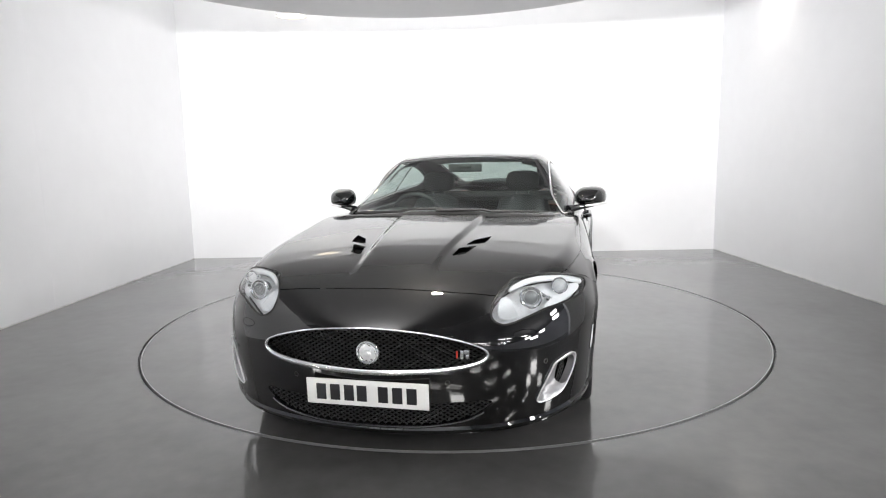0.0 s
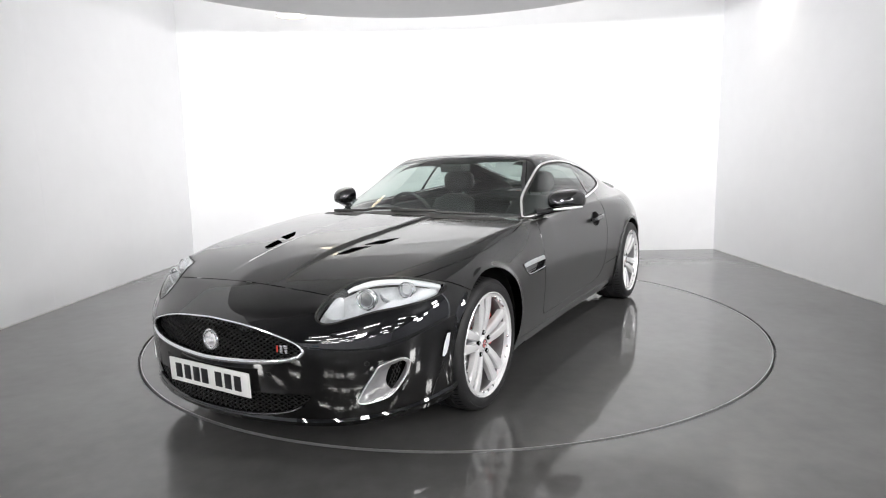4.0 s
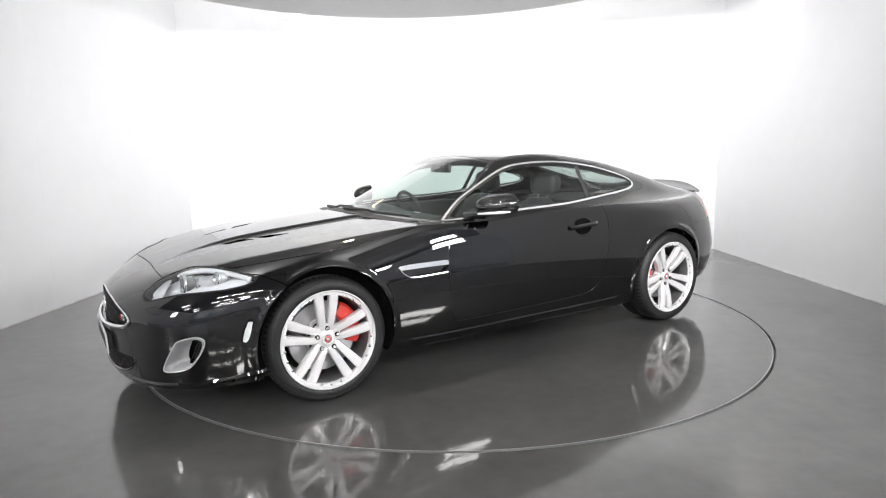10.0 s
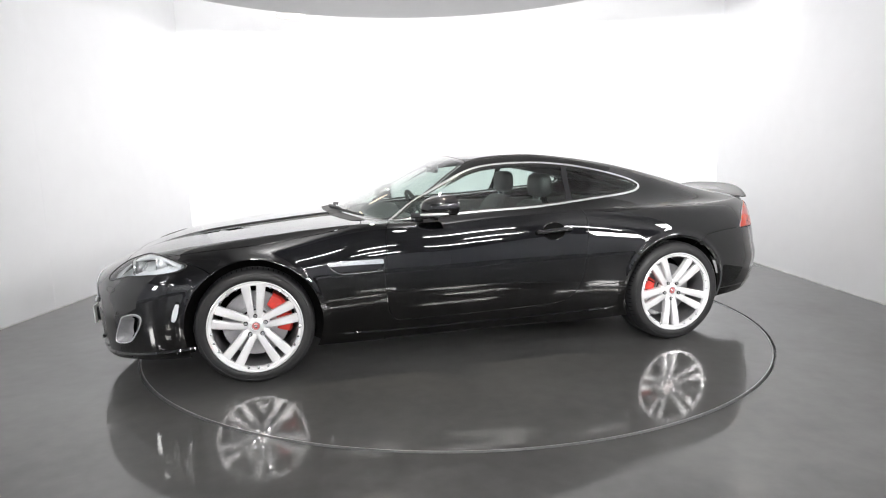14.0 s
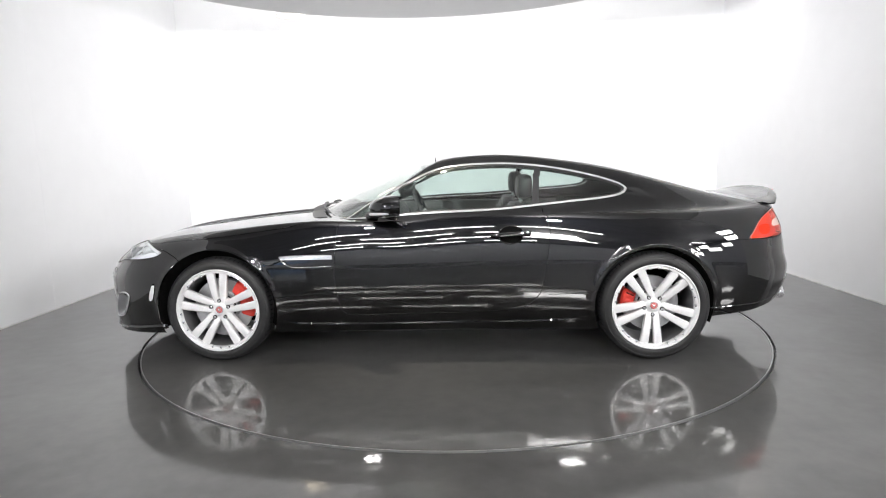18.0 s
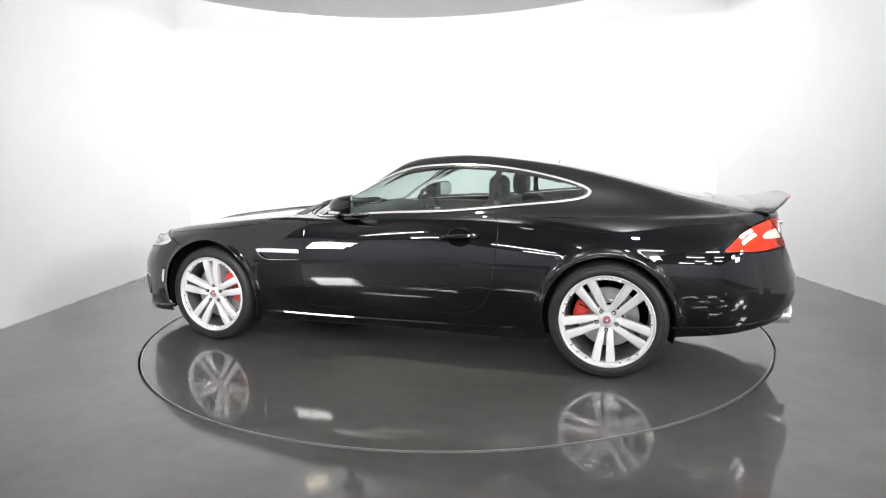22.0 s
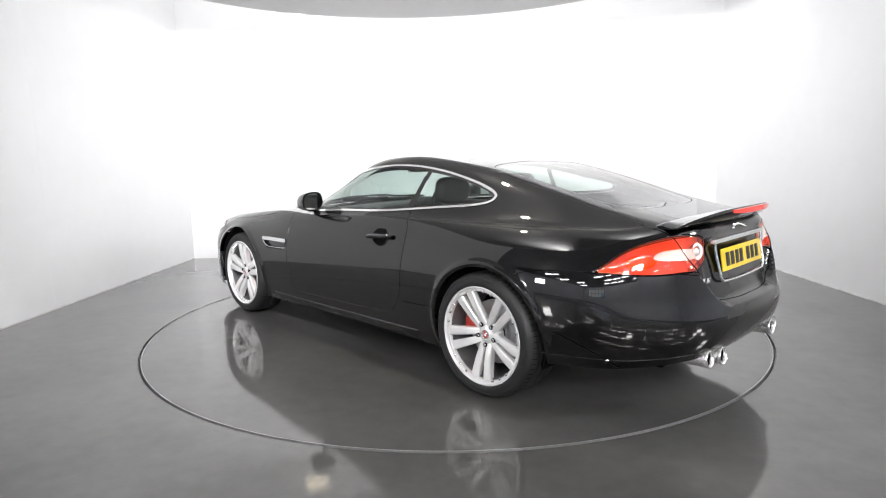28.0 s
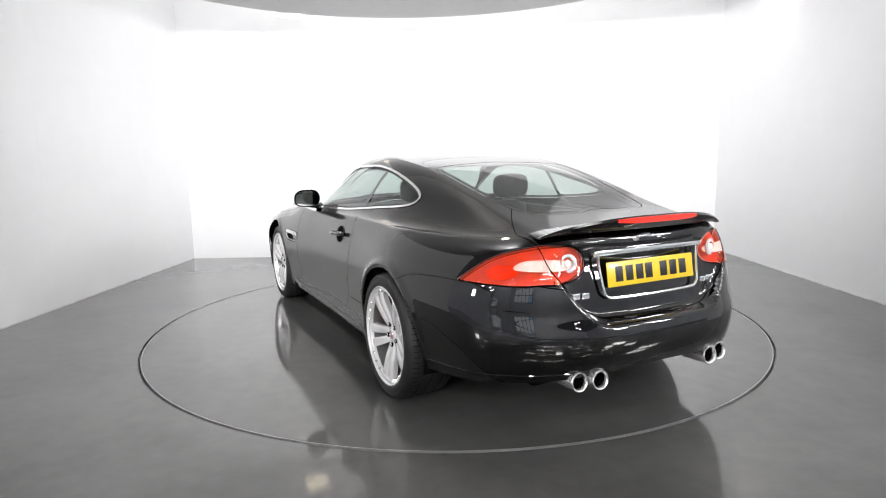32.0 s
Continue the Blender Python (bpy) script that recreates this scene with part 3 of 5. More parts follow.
# glass
SIDE = smooth_curve([(3.625, 2.096), (3.511, 2.188), (3.404, 2.230), (3.183, 2.259), (2.936, 2.285), (2.602, 2.293), (2.381, 2.289), (2.167, 2.276), (1.946, 2.255),
                     (1.839, 2.234), (1.806, 2.205), (1.873, 2.163), (2.080, 2.113), (2.408, 2.059), (2.722, 2.029), (3.150, 2.025), (3.397, 2.038)], n=6)
win, _, faces = skin.split(faces, SIDE)
chrome_ring, win = skin.cut(win, 0.015 - skin.distance(SIDE))
seal, win = skin.cut(win, 0.027 - skin.distance(SIDE))
pillar, _, win = skin.split(win, [(2.401, 2.322), (2.361, 2.322), (2.401, 2.021), (2.441, 2.021)])
SCREEN = smooth_curve([(3.03, 3.2), (3.063, 2.757), (3.050, 2.418), (3.063, 2.364), (3.203, 2.297), (3.364, 2.218), (3.551, 2.134), (3.658, 2.138), (3.759, 2.264), (3.839, 2.506), (3.890, 2.750), (3.90, 3.2)], False, 6)
screen, gap_a, faces = skin.split(faces, SCREEN, [(3.5, 3.4)], 0.003)
band, screen = skin.cut(screen, 0.028 - skin.distance(SCREEN, [(3.5, 3.4)]))
REAR = smooth_curve([(2.12, 3.2), (2.080, 2.850), (2.040, 2.561), (1.973, 2.452), (1.750, 2.435), (1.415, 2.430), (1.120, 2.420), (0.985, 2.450), (0.860, 2.600), (0.700, 2.850), (0.64, 3.2)], False, 6)
rear, gap_b, faces = skin.split(faces, REAR, [(1.4, 3.4)], 0.003)
ROOF_SEAM = smooth_curve([(2.33, 3.2), (2.31, 2.8), (2.25, 2.52), (2.12, 2.43), (1.97, 2.465)], False, 6)
rear_band, rear = skin.cut(rear, np.maximum(0.03 - skin.distance(REAR, [(1.4, 3.4)]), (skin.q[:, 0] - 2.03) * 0.5))

# lamps, openings
HEAD = smooth_curve([(5.448, 1.45), (5.446, 1.55), (5.385, 1.76), (5.245, 2.0), (5.13, 2.03), (5.03, 1.89), (4.938, 1.715), (4.868, 1.58), (4.806, 1.468), (4.85, 1.39), (4.952, 1.385), (5.045, 1.425), (5.185, 1.472), (5.29, 1.446), (5.368, 1.405), (5.418, 1.395)], n=6)
head, head_gap, faces = skin.split(faces, HEAD, None, 0.005)
FOG = smooth_curve([(5.076, 0.800), (5.122, 0.858), (5.200, 0.815), (5.231, 0.700), (5.286, 0.420), (5.292, 0.320), (5.250, 0.305), (5.161, 0.360), (5.104, 0.530), (5.072, 0.700)], n=6)
fog, _, faces = skin.split(faces, FOG)
fog_hole, _, fog = skin.split(fog, smooth_curve([(5.088, 0.79), (5.126, 0.82), (5.156, 0.70), (5.170, 0.53), (5.146, 0.44), (5.110, 0.54), (5.084, 0.68)], n=5))
REFL = [(4.861, 0.900), (4.835, 0.890), (4.850, 0.710), (4.869, 0.580), (4.900, 0.600), (4.884, 0.770)]
refl, refl_gap, faces = skin.split(faces, REFL, None, 0.003)
VENT = [(4.033, 1.237), (3.932, 1.248), (3.692, 1.248), (3.692, 1.147), (3.745, 1.022), (3.950, 1.012), (4.008, 1.16)]
vent, _, faces = skin.split(faces, VENT)
blade, vent = skin.cut(vent, (skin.q[:, 1] - 1.178) * 0.1)
GRILLE = smooth_curve([(LENGTH + 0.2, 1.315), (LENGTH - 0.01, 1.315), (5.768, 1.255), (5.625, 1.155), (5.548, 1.07), (5.522, 0.99), (5.525, 0.93), (5.57, 0.85), (5.68, 0.775), (5.82, 0.727), (LENGTH - 0.01, 0.702), (LENGTH + 0.2, 0.702)], False, 6)
grille, _, faces = skin.split(faces, GRILLE, [(LENGTH + 0.3, 1.0)])
MOUTH = smooth_curve([(LENGTH + 0.2, 0.36), (5.800, 0.370), (5.620, 0.395), (5.500, 0.410), (5.520, 0.310), (5.600, 0.200), (5.750, 0.130), (5.900, 0.115), (LENGTH + 0.2, 0.115)], False, 6)
mouth, _, faces = skin.split(faces, MOUTH, [(LENGTH + 0.3, 0.25)])
TAIL = smooth_curve([(1.050, 1.367), (0.970, 1.495), (0.876, 1.624), (0.776, 1.716), (0.649, 1.771), (0.528, 1.761), (0.441, 1.679), (0.388, 1.541), (0.401, 1.450), (0.461, 1.404), (0.589, 1.385), (0.689, 1.367), (0.829, 1.367), (0.963, 1.367)], n=6)
tail, tail_gap, faces = skin.split(faces, TAIL, None, 0.004)
HOOD_VENT = smooth_curve([(5.16, 2.645), (4.86, 2.672), (4.60, 2.612), (4.46, 2.51), (4.50, 2.475), (4.73, 2.497), (5.0, 2.55)], n=5)
hood_vent, _, faces = skin.split(faces, HOOD_VENT)
slot_a, _, hood_vent = skin.split(hood_vent, [(5.09, 2.630), (4.85, 2.652), (4.74, 2.547), (4.98, 2.564)])
slot_b, _, hood_vent = skin.split(hood_vent, [(4.755, 2.632), (4.60, 2.600), (4.475, 2.504), (4.665, 2.510)])

oval = [(0.80 + 0.085 * math.cos(math.tau * k / 24), 1.49 + 0.075 * math.sin(math.tau * k / 24)) for k in range(24)]
amber, _, _ = skin.split(tail, oval)
clear_band, _, red_band = skin.split(tail, smooth_curve([(0.74, 1.515), (0.71, 1.582), (0.63, 1.60), (0.54, 1.595), (0.44, 1.57), (0.425, 1.53), (0.46, 1.50), (0.56, 1.495), (0.66, 1.492)], n=5))

# panels
DOOR = smooth_curve([(3.631, 2.084), (3.658, 1.789), (3.672, 1.330), (3.684, 0.942), (3.676, 0.672), (3.660, 0.450), (3.630, 0.320), (3.550, 0.287), (3.165, 0.285), (2.734, 0.305), (2.521, 0.346),
                     (2.431, 0.476), (2.380, 0.679), (2.347, 1.202), (2.334, 1.523), (2.341, 1.752), (2.374, 2.042)], False, 6)
door, door_gap, faces = skin.split(faces, DOOR, [(2.501, 2.126), (3.397, 2.126)], 0.0026)
BONNET = smooth_curve([(LENGTH + 0.2, 2.09), (5.93, 2.085), (5.65, 2.05), (5.50, 1.98), (5.40, 1.86), (5.345, 1.82), (5.26, 1.97), (5.13, 2.01), (5.03, 1.87), (4.93, 1.74), (4.73, 1.71), (4.40, 1.69), (4.124, 1.74), (3.956, 1.80), (3.83, 1.96), (3.795, 2.13), (3.81, 2.31), (3.87, 2.50), (3.91, 2.75), (3.93, 3.2)], False, 6)
bonnet, bonnet_gap, faces = skin.split(faces, BONNET, [(LENGTH + 0.2, 3.2)], 0.0026)
FRONT = smooth_curve([(5.2, 2.0), (4.9, 1.62), (4.80, 1.51), (4.735, 1.40), (4.673, 1.285), (4.5, 0.9)], False, 6)
front, front_gap, faces = skin.split(faces, FRONT, [(4.400, 0.900), (4.4, -0.2), (LENGTH + 0.2, -0.2), (LENGTH + 0.2, 2.5)], 0.0024)
BOOT = smooth_curve([(-0.2, 1.118), (0.09, 1.118), (0.21, 1.123), (0.315, 1.134), (0.402, 1.205), (0.441, 1.264), (0.487, 1.339), (0.515, 1.39), (0.582, 1.514), (0.722, 1.881), (1.046, 2.300), (1.200, 2.470)], False, 6)
boot, boot_gap, faces = skin.split(faces, BOOT, [(1.2, 3.3), (-0.2, 3.3)], 0.0026)
BACK = smooth_curve([(0.502, 1.358), (0.702, 1.385), (0.903, 1.376), (1.063, 1.358), (1.204, 1.349), (1.378, 1.303), (1.498, 1.202), (1.700, 0.900)], False, 6)
back, back_gap, faces = skin.split(faces, BACK, [(1.7, -0.2), (-0.3, -0.2), (-0.3, 1.3)], 0.0024)
wing = [f for f in faces if all(skin.q[i][1] < 2.12 and skin.q[i][0] > 3.64 for i in f)]
shell = list(set(faces) - set(wing))

seam_side, roof_gap, seam_rest = skin.split(shell, ROOF_SEAM, [(1.5, 2.6), (1.0, 3.3)], 0.0022)
shell = seam_side + seam_rest
skin_part("body_shell", shell, PAINT, car, both=True)
sides("front_wing", wing, PAINT, car)
skin_part("bonnet", bonnet, PAINT, car, "black bonnet with two louvred vents", both=True)
front_bumper = skin_part("front_bumper", front, PAINT, car, both=True)
rear_bumper = skin_part("rear_bumper", back, PAINT, car, both=True)
boot_lid = skin_part("boot_lid", boot, PAINT, car, both=True)
doors = sides("door", door, PAINT, car)
skin_part("panel_gap", door_gap + bonnet_gap + front_gap + boot_gap + back_gap + head_gap + refl_gap + gap_a + gap_b + tail_gap + roof_gap, DARK, car, both=True, shift=-0.004)
lining = [f for f in shell if all(0.95 < skin.q[i][0] < 3.30 and 2.26 < skin.q[i][1] < 2.52 for i in f)]
sides("pillar_lining", lining, SHELF, car, "dark grey pillar lining", shift=-0.05)
windscreen = skin_part("windscreen", screen, GLASS, car, "green-tinted windscreen", both=True)
skin_part("screen_border", band, GLOSS_BLACK, windscreen, "black printed glass border", both=True, shift=-0.001)
rear_window = skin_part("rear_window", rear, GLASS, car, "green-tinted sloping rear window", both=True)
skin_part("screen_border", rear_band, GLOSS_BLACK, rear_window, "black printed glass border", both=True, shift=-0.001)
door_glass = [f for f in win if np.mean([skin.q[i][0] for i in f]) > 2.4]
quarter = [f for f in win if np.mean([skin.q[i][0] for i in f]) <= 2.4]
sides("door_window", door_glass, GLASS, doors, "green-tinted side glass", shift=-0.004)
sides("quarter_window", quarter, GLASS, car, "green-tinted rear side glass", shift=-0.004)
sides("window_trim", chrome_ring, CHROME, car, "bright chrome window surround", shift=0.004)
sides("window_seal", seal, BLACK, car, "black rubber seal", shift=-0.002)
sides("door_pillar", pillar, GLOSS_BLACK, car, "gloss black pillar cover", shift=-0.001)
for k, lv in enumerate(sides("vent_louvre", hood_vent, PAINT, car, "body-coloured bonnet louvre")):
    for sl in (slot_a, slot_b):
        skin_part("vent_slot", sl, DARK, lv, "dark open slot", mirror=bool(k), shift=-0.025)


def seam_bead(name, curve, parent, r=0.0016):
    """A rounded panel edge along a seam, on both sides; parent is one object or a pair."""
    for k, sgn in enumerate((1, -1)):
        bm = bmesh.new()
        tube(bm, on_skin(curve, -0.0004, sgn), r, 6)
        part(name, bm, PAINT, parent[k] if isinstance(parent, (list, tuple)) else parent)


def wall_between(name, curve, d0, d1, mat, parent, sgn=1, closed=True):
    """A band that runs along a curve on the skin from depth d0 to depth d1."""
    a, b = on_skin(curve, d0, sgn), on_skin(curve, d1, sgn)
    n = len(a)
    fs = [(i, (i + 1) % n, n + (i + 1) % n, n + i) for i in range(n if closed else n - 1)]
    return mesh_object(name, a + b, fs, mat, parent)


def ball(bm, c, r, squash=(1, 1, 1), seg=20):
    m = Matrix.Translation(c) @ Matrix.Diagonal((r * squash[0], r * squash[1], r * squash[2], 1))
    bmesh.ops.create_uvsphere(bm, u_segments=seg, v_segments=seg // 2, radius=1, matrix=m)


def ring_at(bm, c, axis, R, r, segs=32, tsegs=8):
    """A torus about an axis."""
    m = Matrix.Translation(c) @ Vector(axis).to_track_quat("Z", "Y").to_matrix().to_4x4()
    rows = []
    for i in range(segs):
        a = math.tau * i / segs
        rows.append([bm.verts.new(m @ Vector(((R + r * math.cos(math.tau * j / tsegs)) * math.cos(a), (R + r * math.cos(math.tau * j / tsegs)) * math.sin(a), r * math.sin(math.tau * j / tsegs)))) for j in range(tsegs)])
    for i in range(segs):
        p, q = rows[i], rows[(i + 1) % segs]
        for j in range(tsegs):
            bm.faces.new((p[j], q[j], q[(j + 1) % tsegs], p[(j + 1) % tsegs]))


def loft(bm, rows, closed=True, caps=True):
    """A skin over rows of points, each row a loop."""
    made = [[bm.verts.new(p) for p in row] for row in rows]
    n = len(made[0])
    for a, b in zip(made, made[1:]):
        for j in range(n if closed else n - 1):
            bm.faces.new((a[j], a[(j + 1) % n], b[(j + 1) % n], b[j]))
    if caps and closed:
        bm.faces.new(made[0][::-1])
        bm.faces.new(made[-1])
    return made


def slab(bm, x0, y0, z0, x1, y1, z1, bevel=0.0, segs=2):
    v = box_bm(bm, x0, y0, z0, x1, y1, z1)
    if bevel:
        es = list({e for q in v for e in q.link_edges})
        bmesh.ops.bevel(bm, geom=es, offset=bevel, segments=segs, affect="EDGES", profile=0.6)


seam_bead("door_edge", [q for q in DOOR if q[1] < 2.03], doors)
seam_bead("bumper_edge", [q for q in BACK if q[0] > 1.05 and q[1] > 1.0], rear_bumper, 0.0014)
seam_bead("bumper_crease", [(q, 0.17 + 0.03 * (q - 1.0)) for q in np.linspace(0.42, 1.46, 36)], rear_bumper, 0.0035)
seam_bead("bonnet_edge", [q for q in BONNET if 4.0 < q[0] < 4.9], car, 0.0014)

# ---- lamps at the corners ----
RED_LENS = glass_material("red_lens", (1.0, 0.23, 0.12))
CLEAR_LENS = glass_material("clear_pink_lens", (1.0, 0.84, 0.78))
AMBER = material("amber_reflector", (0.9, 0.42, 0.06), 0.3, metal=0.4)
LAMP_SILVER = material("lamp_reflector", (0.82, 0.83, 0.85), 0.18, metal=0.35, grain=0.05, scale=60)
BEZEL = material("bezel_grey", (0.34, 0.34, 0.35), 0.32, metal=0.45, grain=0.15, scale=25)
PROJECTOR = material("projector_glass", (0.20, 0.205, 0.21), 0.08, coat=1.0)
PALE = material("pale_reflector", (0.75, 0.76, 0.78), 0.3)
LAMP_DARK = material("dark_lamp_housing", (0.70, 0.705, 0.72), 0.34, metal=0.05, grain=0.25, scale=30)
WHITE_GLOSS = material("frosted_lamp_glass", (0.9, 0.9, 0.92), 0.2, coat=0.4)
lamp_block, _, _ = skin.split(head, smooth_curve([(5.405, 1.50), (5.395, 1.64), (5.335, 1.82), (5.305, 1.79), (5.315, 1.62), (5.33, 1.48)], n=5))
lamp_foot, _, _ = skin.split(head, smooth_curve([(5.18, 1.505), (5.05, 1.455), (4.93, 1.425), (4.865, 1.43), (4.855, 1.49), (4.93, 1.555), (4.975, 1.545), (5.05, 1.53), (5.09, 1.575)], n=5))
fog_dish = 0.006 - 0.036 * ramp(skin.distance(FOG), 0.010, 0.034)


def dish_normals(me):
    """Vertex normals from the faces' areas."""
    p = np.array([v.co for v in me.vertices])
    n = np.zeros_like(p)
    for f in me.polygons:
        for i in f.vertices:
            n[i] += np.array(f.normal) * f.area
    return n / np.maximum(np.linalg.norm(n, axis=1, keepdims=True), 1e-12)


for sgn in (1, -1):
    lamp = skin_part("headlight", head, CLEAR, car, "clear headlight glass over bright silver reflectors", mirror=sgn < 0)
    skin_part("reflector", head, LAMP_DARK, lamp, "dark silver lamp housing", mirror=sgn < 0, shift=-0.05)
    wall_between("lamp_bezel", HEAD, -0.002, -0.055, GLOSS_BLACK, lamp, sgn)
    bm = bmesh.new()
    tube(bm, on_skin(HEAD, -0.001, sgn), 0.0048, 6, closed=True)
    part("lamp_seal", bm, BLACK, lamp, "black rubber seal round the glass")
    rim = smooth_curve([(5.27, 1.90), (5.225, 1.955), (5.13, 1.975), (5.035, 1.85), (4.945, 1.69), (4.88, 1.565), (4.835, 1.48)], False, 5)
    bm = bmesh.new()
    tube(bm, on_skin(rim, -0.018, sgn), [0.006 + 0.008 * min(1, k / 8) for k in range(len(rim))], 8)
    part("light_strip", bm, WHITE_GLOSS, lamp, "white daytime light strip")
    for (s, w), r, big in (((5.215, 1.67), 0.043, True), ((5.02, 1.63), 0.034, False)):
        o = on_skin([(s, w)], -0.012, sgn)[0]
        ax = (Vector((1, sgn * 0.12, 0.08))).normalized()
        bm = bmesh.new()
        ring_at(bm, o - ax * 0.012, ax, r, 0.007 if big else 0.004, 32, 8)
        part("lamp_ring", bm, CHROME, lamp, "chrome ring round the lamp")
        bm = bmesh.new()
        ball(bm, o - ax * 0.04, r * 0.93, seg=24)
        part("projector", bm, PROJECTOR if big else LAMP_SILVER, lamp, "dark glass projector lens" if big else "silver lamp bowl")
        bm = bmesh.new()
        ring_at(bm, o - ax * 0.016, ax, r * 0.66, 0.0035, 28, 6)
        part("inner_ring", bm, LAMP_SILVER, lamp, "fine silver inner ring")
    bm = bmesh.new()
    a, b = on_skin([(5.11, 1.56), (5.125, 1.80)], -0.035, sgn)
    tube(bm, [a, (a + b) / 2 + Vector((0.012, 0, 0)), b], [0.014, 0.008, 0.004], 8)
    part("lamp_fin", bm, CHROME, lamp, "chrome divider")
    for blk, facet in ((lamp_block, LAMP_SILVER), (lamp_foot, WHITE_GLOSS)):
        skin_part("reflector_facet", blk, facet, lamp, "bright reflector facet", mirror=sgn < 0, shift=-0.022)
    # fog lamp bezel
    fb = skin_part("fog_bezel", fog, BEZEL, car, "satin silver air intake surround", mirror=sgn < 0, shift=fog_dish)
    fb.data.normals_split_custom_set_from_vertices([tuple(q) for q in dish_normals(fb.data)])
    wall_between("bezel_wall", FOG, 0.006, -0.03, BEZEL, fb, sgn)
    bm = bmesh.new()
    tube(bm, on_skin(FOG, 0.006, sgn), 0.0032, 6, closed=True)
    part("bezel_rim", bm, SATIN, fb, "bright silver rim")
    skin_part("intake", fog_hole, DARK, fb, "dark intake opening", mirror=sgn < 0, shift=-0.045)
    bm = bmesh.new()
    for k in range(9):
        for q in (1, -1):
            c = np.array([(5.075 + 0.016 * k - q * 0.035, 0.36), (5.075 + 0.016 * k + q * 0.035, 0.82)])
            pts = [(a, b) for a, b in zip(np.linspace(c[0, 0], c[1, 0], 14), np.linspace(c[0, 1], c[1, 1], 14)) if 5.090 + 0.10 * max(0.72 - b, 0) < a < 5.158 - 0.10 * max(b - 0.48, 0) and 0.46 < b < 0.80]
            if len(pts) > 1:
                tube(bm, on_skin(pts, -0.033, sgn), 0.0022, 5)
    part("intake_mesh", bm, BLACK, fb, "black wire mesh")
    sr = skin_part("side_reflector", refl, PALE, car, "pale upright side reflector", mirror=sgn < 0, shift=0.003)
    # wing vent
    wv = skin_part("wing_vent", blade, CHROME, car, "chrome wing vent blade", mirror=sgn < 0, shift=0.006)
    wall_between("vent_frame", np.vstack([VENT]), 0.003, -0.03, GLOSS_BLACK, wv, sgn)
    skin_part("vent_back", vent, GLOSS_BLACK, wv, "black vent recess", mirror=sgn < 0, shift=-0.02)
    bm = bmesh.new()
    tube(bm, on_skin(smooth_curve([(3.70, 1.062), (3.80, 1.050), (3.935, 1.048), (3.990, 1.11), (4.018, 1.20)], False, 5), 0.002, sgn), 0.003, 8)
    part("vent_lip", bm, CHROME, wv, "thin chrome lower lip")
    # tail light
    tl = skin_part("tail_light", red_band, RED_LENS, car, "red wraparound tail light with amber centre", mirror=sgn < 0, shift=0.003)
    skin_part("reflector", tail, PALE, tl, "silver lamp housing", mirror=sgn < 0, shift=-0.03)
    wall_between("lamp_bezel", TAIL, 0.0, -0.032, LAMP_SILVER, tl, sgn)
    skin_part("indicator", amber, AMBER, tl, "amber indicator reflector", mirror=sgn < 0, shift=-0.018)
    skin_part("reversing_reflector", clear_band, WHITE_GLOSS, tl, "white reflector behind the clear lens", mirror=sgn < 0, shift=-0.001)
    skin_part("reversing_lens", clear_band, CLEAR_LENS, tl, "clear pinkish reversing and indicator lens", mirror=sgn < 0, shift=0.003)
    c = on_skin([(0.485, 1.555)], 0.004, sgn)[0]
    bm = bmesh.new()
    nrm = Vector((-1, sgn * 0.35, 0.05)).normalized()
    ring_at(bm, c, nrm, 0.034, 0.009, 28, 8)
    part("lamp_ring", bm, LAMP_SILVER, tl, "silver ring of the round lamp")
    bm = bmesh.new()
    ball(bm, c - nrm * 0.008, 0.02)
    part("bulb", bm, WHITE_GLOSS, tl, "pale lamp centre")
    seam = [(q[0], q[1]) for q in BOOT if 1.36 < q[1] < 1.80]
    bm = bmesh.new()
    tube(bm, on_skin(seam, 0.003, sgn), 0.0022, 5)
    part("lamp_joint", bm, DARK, tl, "dark joint across the lamp")
    # sill blade
    line = smooth_curve([(4.02, 0.17), (3.6, 0.15), (3.3, 0.145), (2.7, 0.15), (2.14, 0.185)], False, 6)
    fade = (ramp(line[:, 0], 4.02, 3.92) * ramp(line[:, 0], 2.14, 2.24))[:, None]
    top_, low_ = on_skin(line, 0.0006, sgn), on_skin(line - np.array([0, 0.018]), 0.0004 + 0.0056 * fade, sgn)
    face_ = on_skin(line - np.array([0, 0.12]), 0.0004 + 0.0076 * fade, sgn)
    under = on_skin(line - np.array([0, 0.17]), 0.0, sgn)
    bm = bmesh.new()
    loft(bm, [[a, b, f, c] for a, b, f, c in zip(top_, low_, face_, under)], True, True)
    part("side_skirt", bm, PAINT, car, sharp=20)
    bm = bmesh.new()
    tube(bm, on_skin(np.array([(s, 0.558 + 0.012 * u * u) for u, s in zip(np.linspace(0, 1, 9), np.linspace(2.345, 2.075, 9))]), 0.0003, sgn), 0.0018, 6)
    part("sill_joint", bm, DARK, car, "dark joint between sill and rear wing")
    # door handle
    bm = bmesh.new()
    cup = [(2.574 + 0.078 * math.cos(math.tau * k / 28), 1.50 + 0.150 * math.sin(math.tau * k / 28)) for k in range(28)]
    rim_, mid_ = on_skin(cup, 0.0015, sgn), on_skin([(2.574 + (a - 2.574) * 0.86, 1.50 + (b - 1.50) * 0.86) for a, b in cup], 0.002, sgn)
    deep = on_skin([(2.574 + (a - 2.574) * 0.45, 1.50 + (b - 1.50) * 0.45) for a, b in cup], 0.0022, sgn)
    loft(bm, [rim_, mid_, deep], True, True)
    cupo = part("handle_cup", bm, DARK, doors[0 if sgn > 0 else 1], "dark recess behind the door handle")
    bm = bmesh.new()
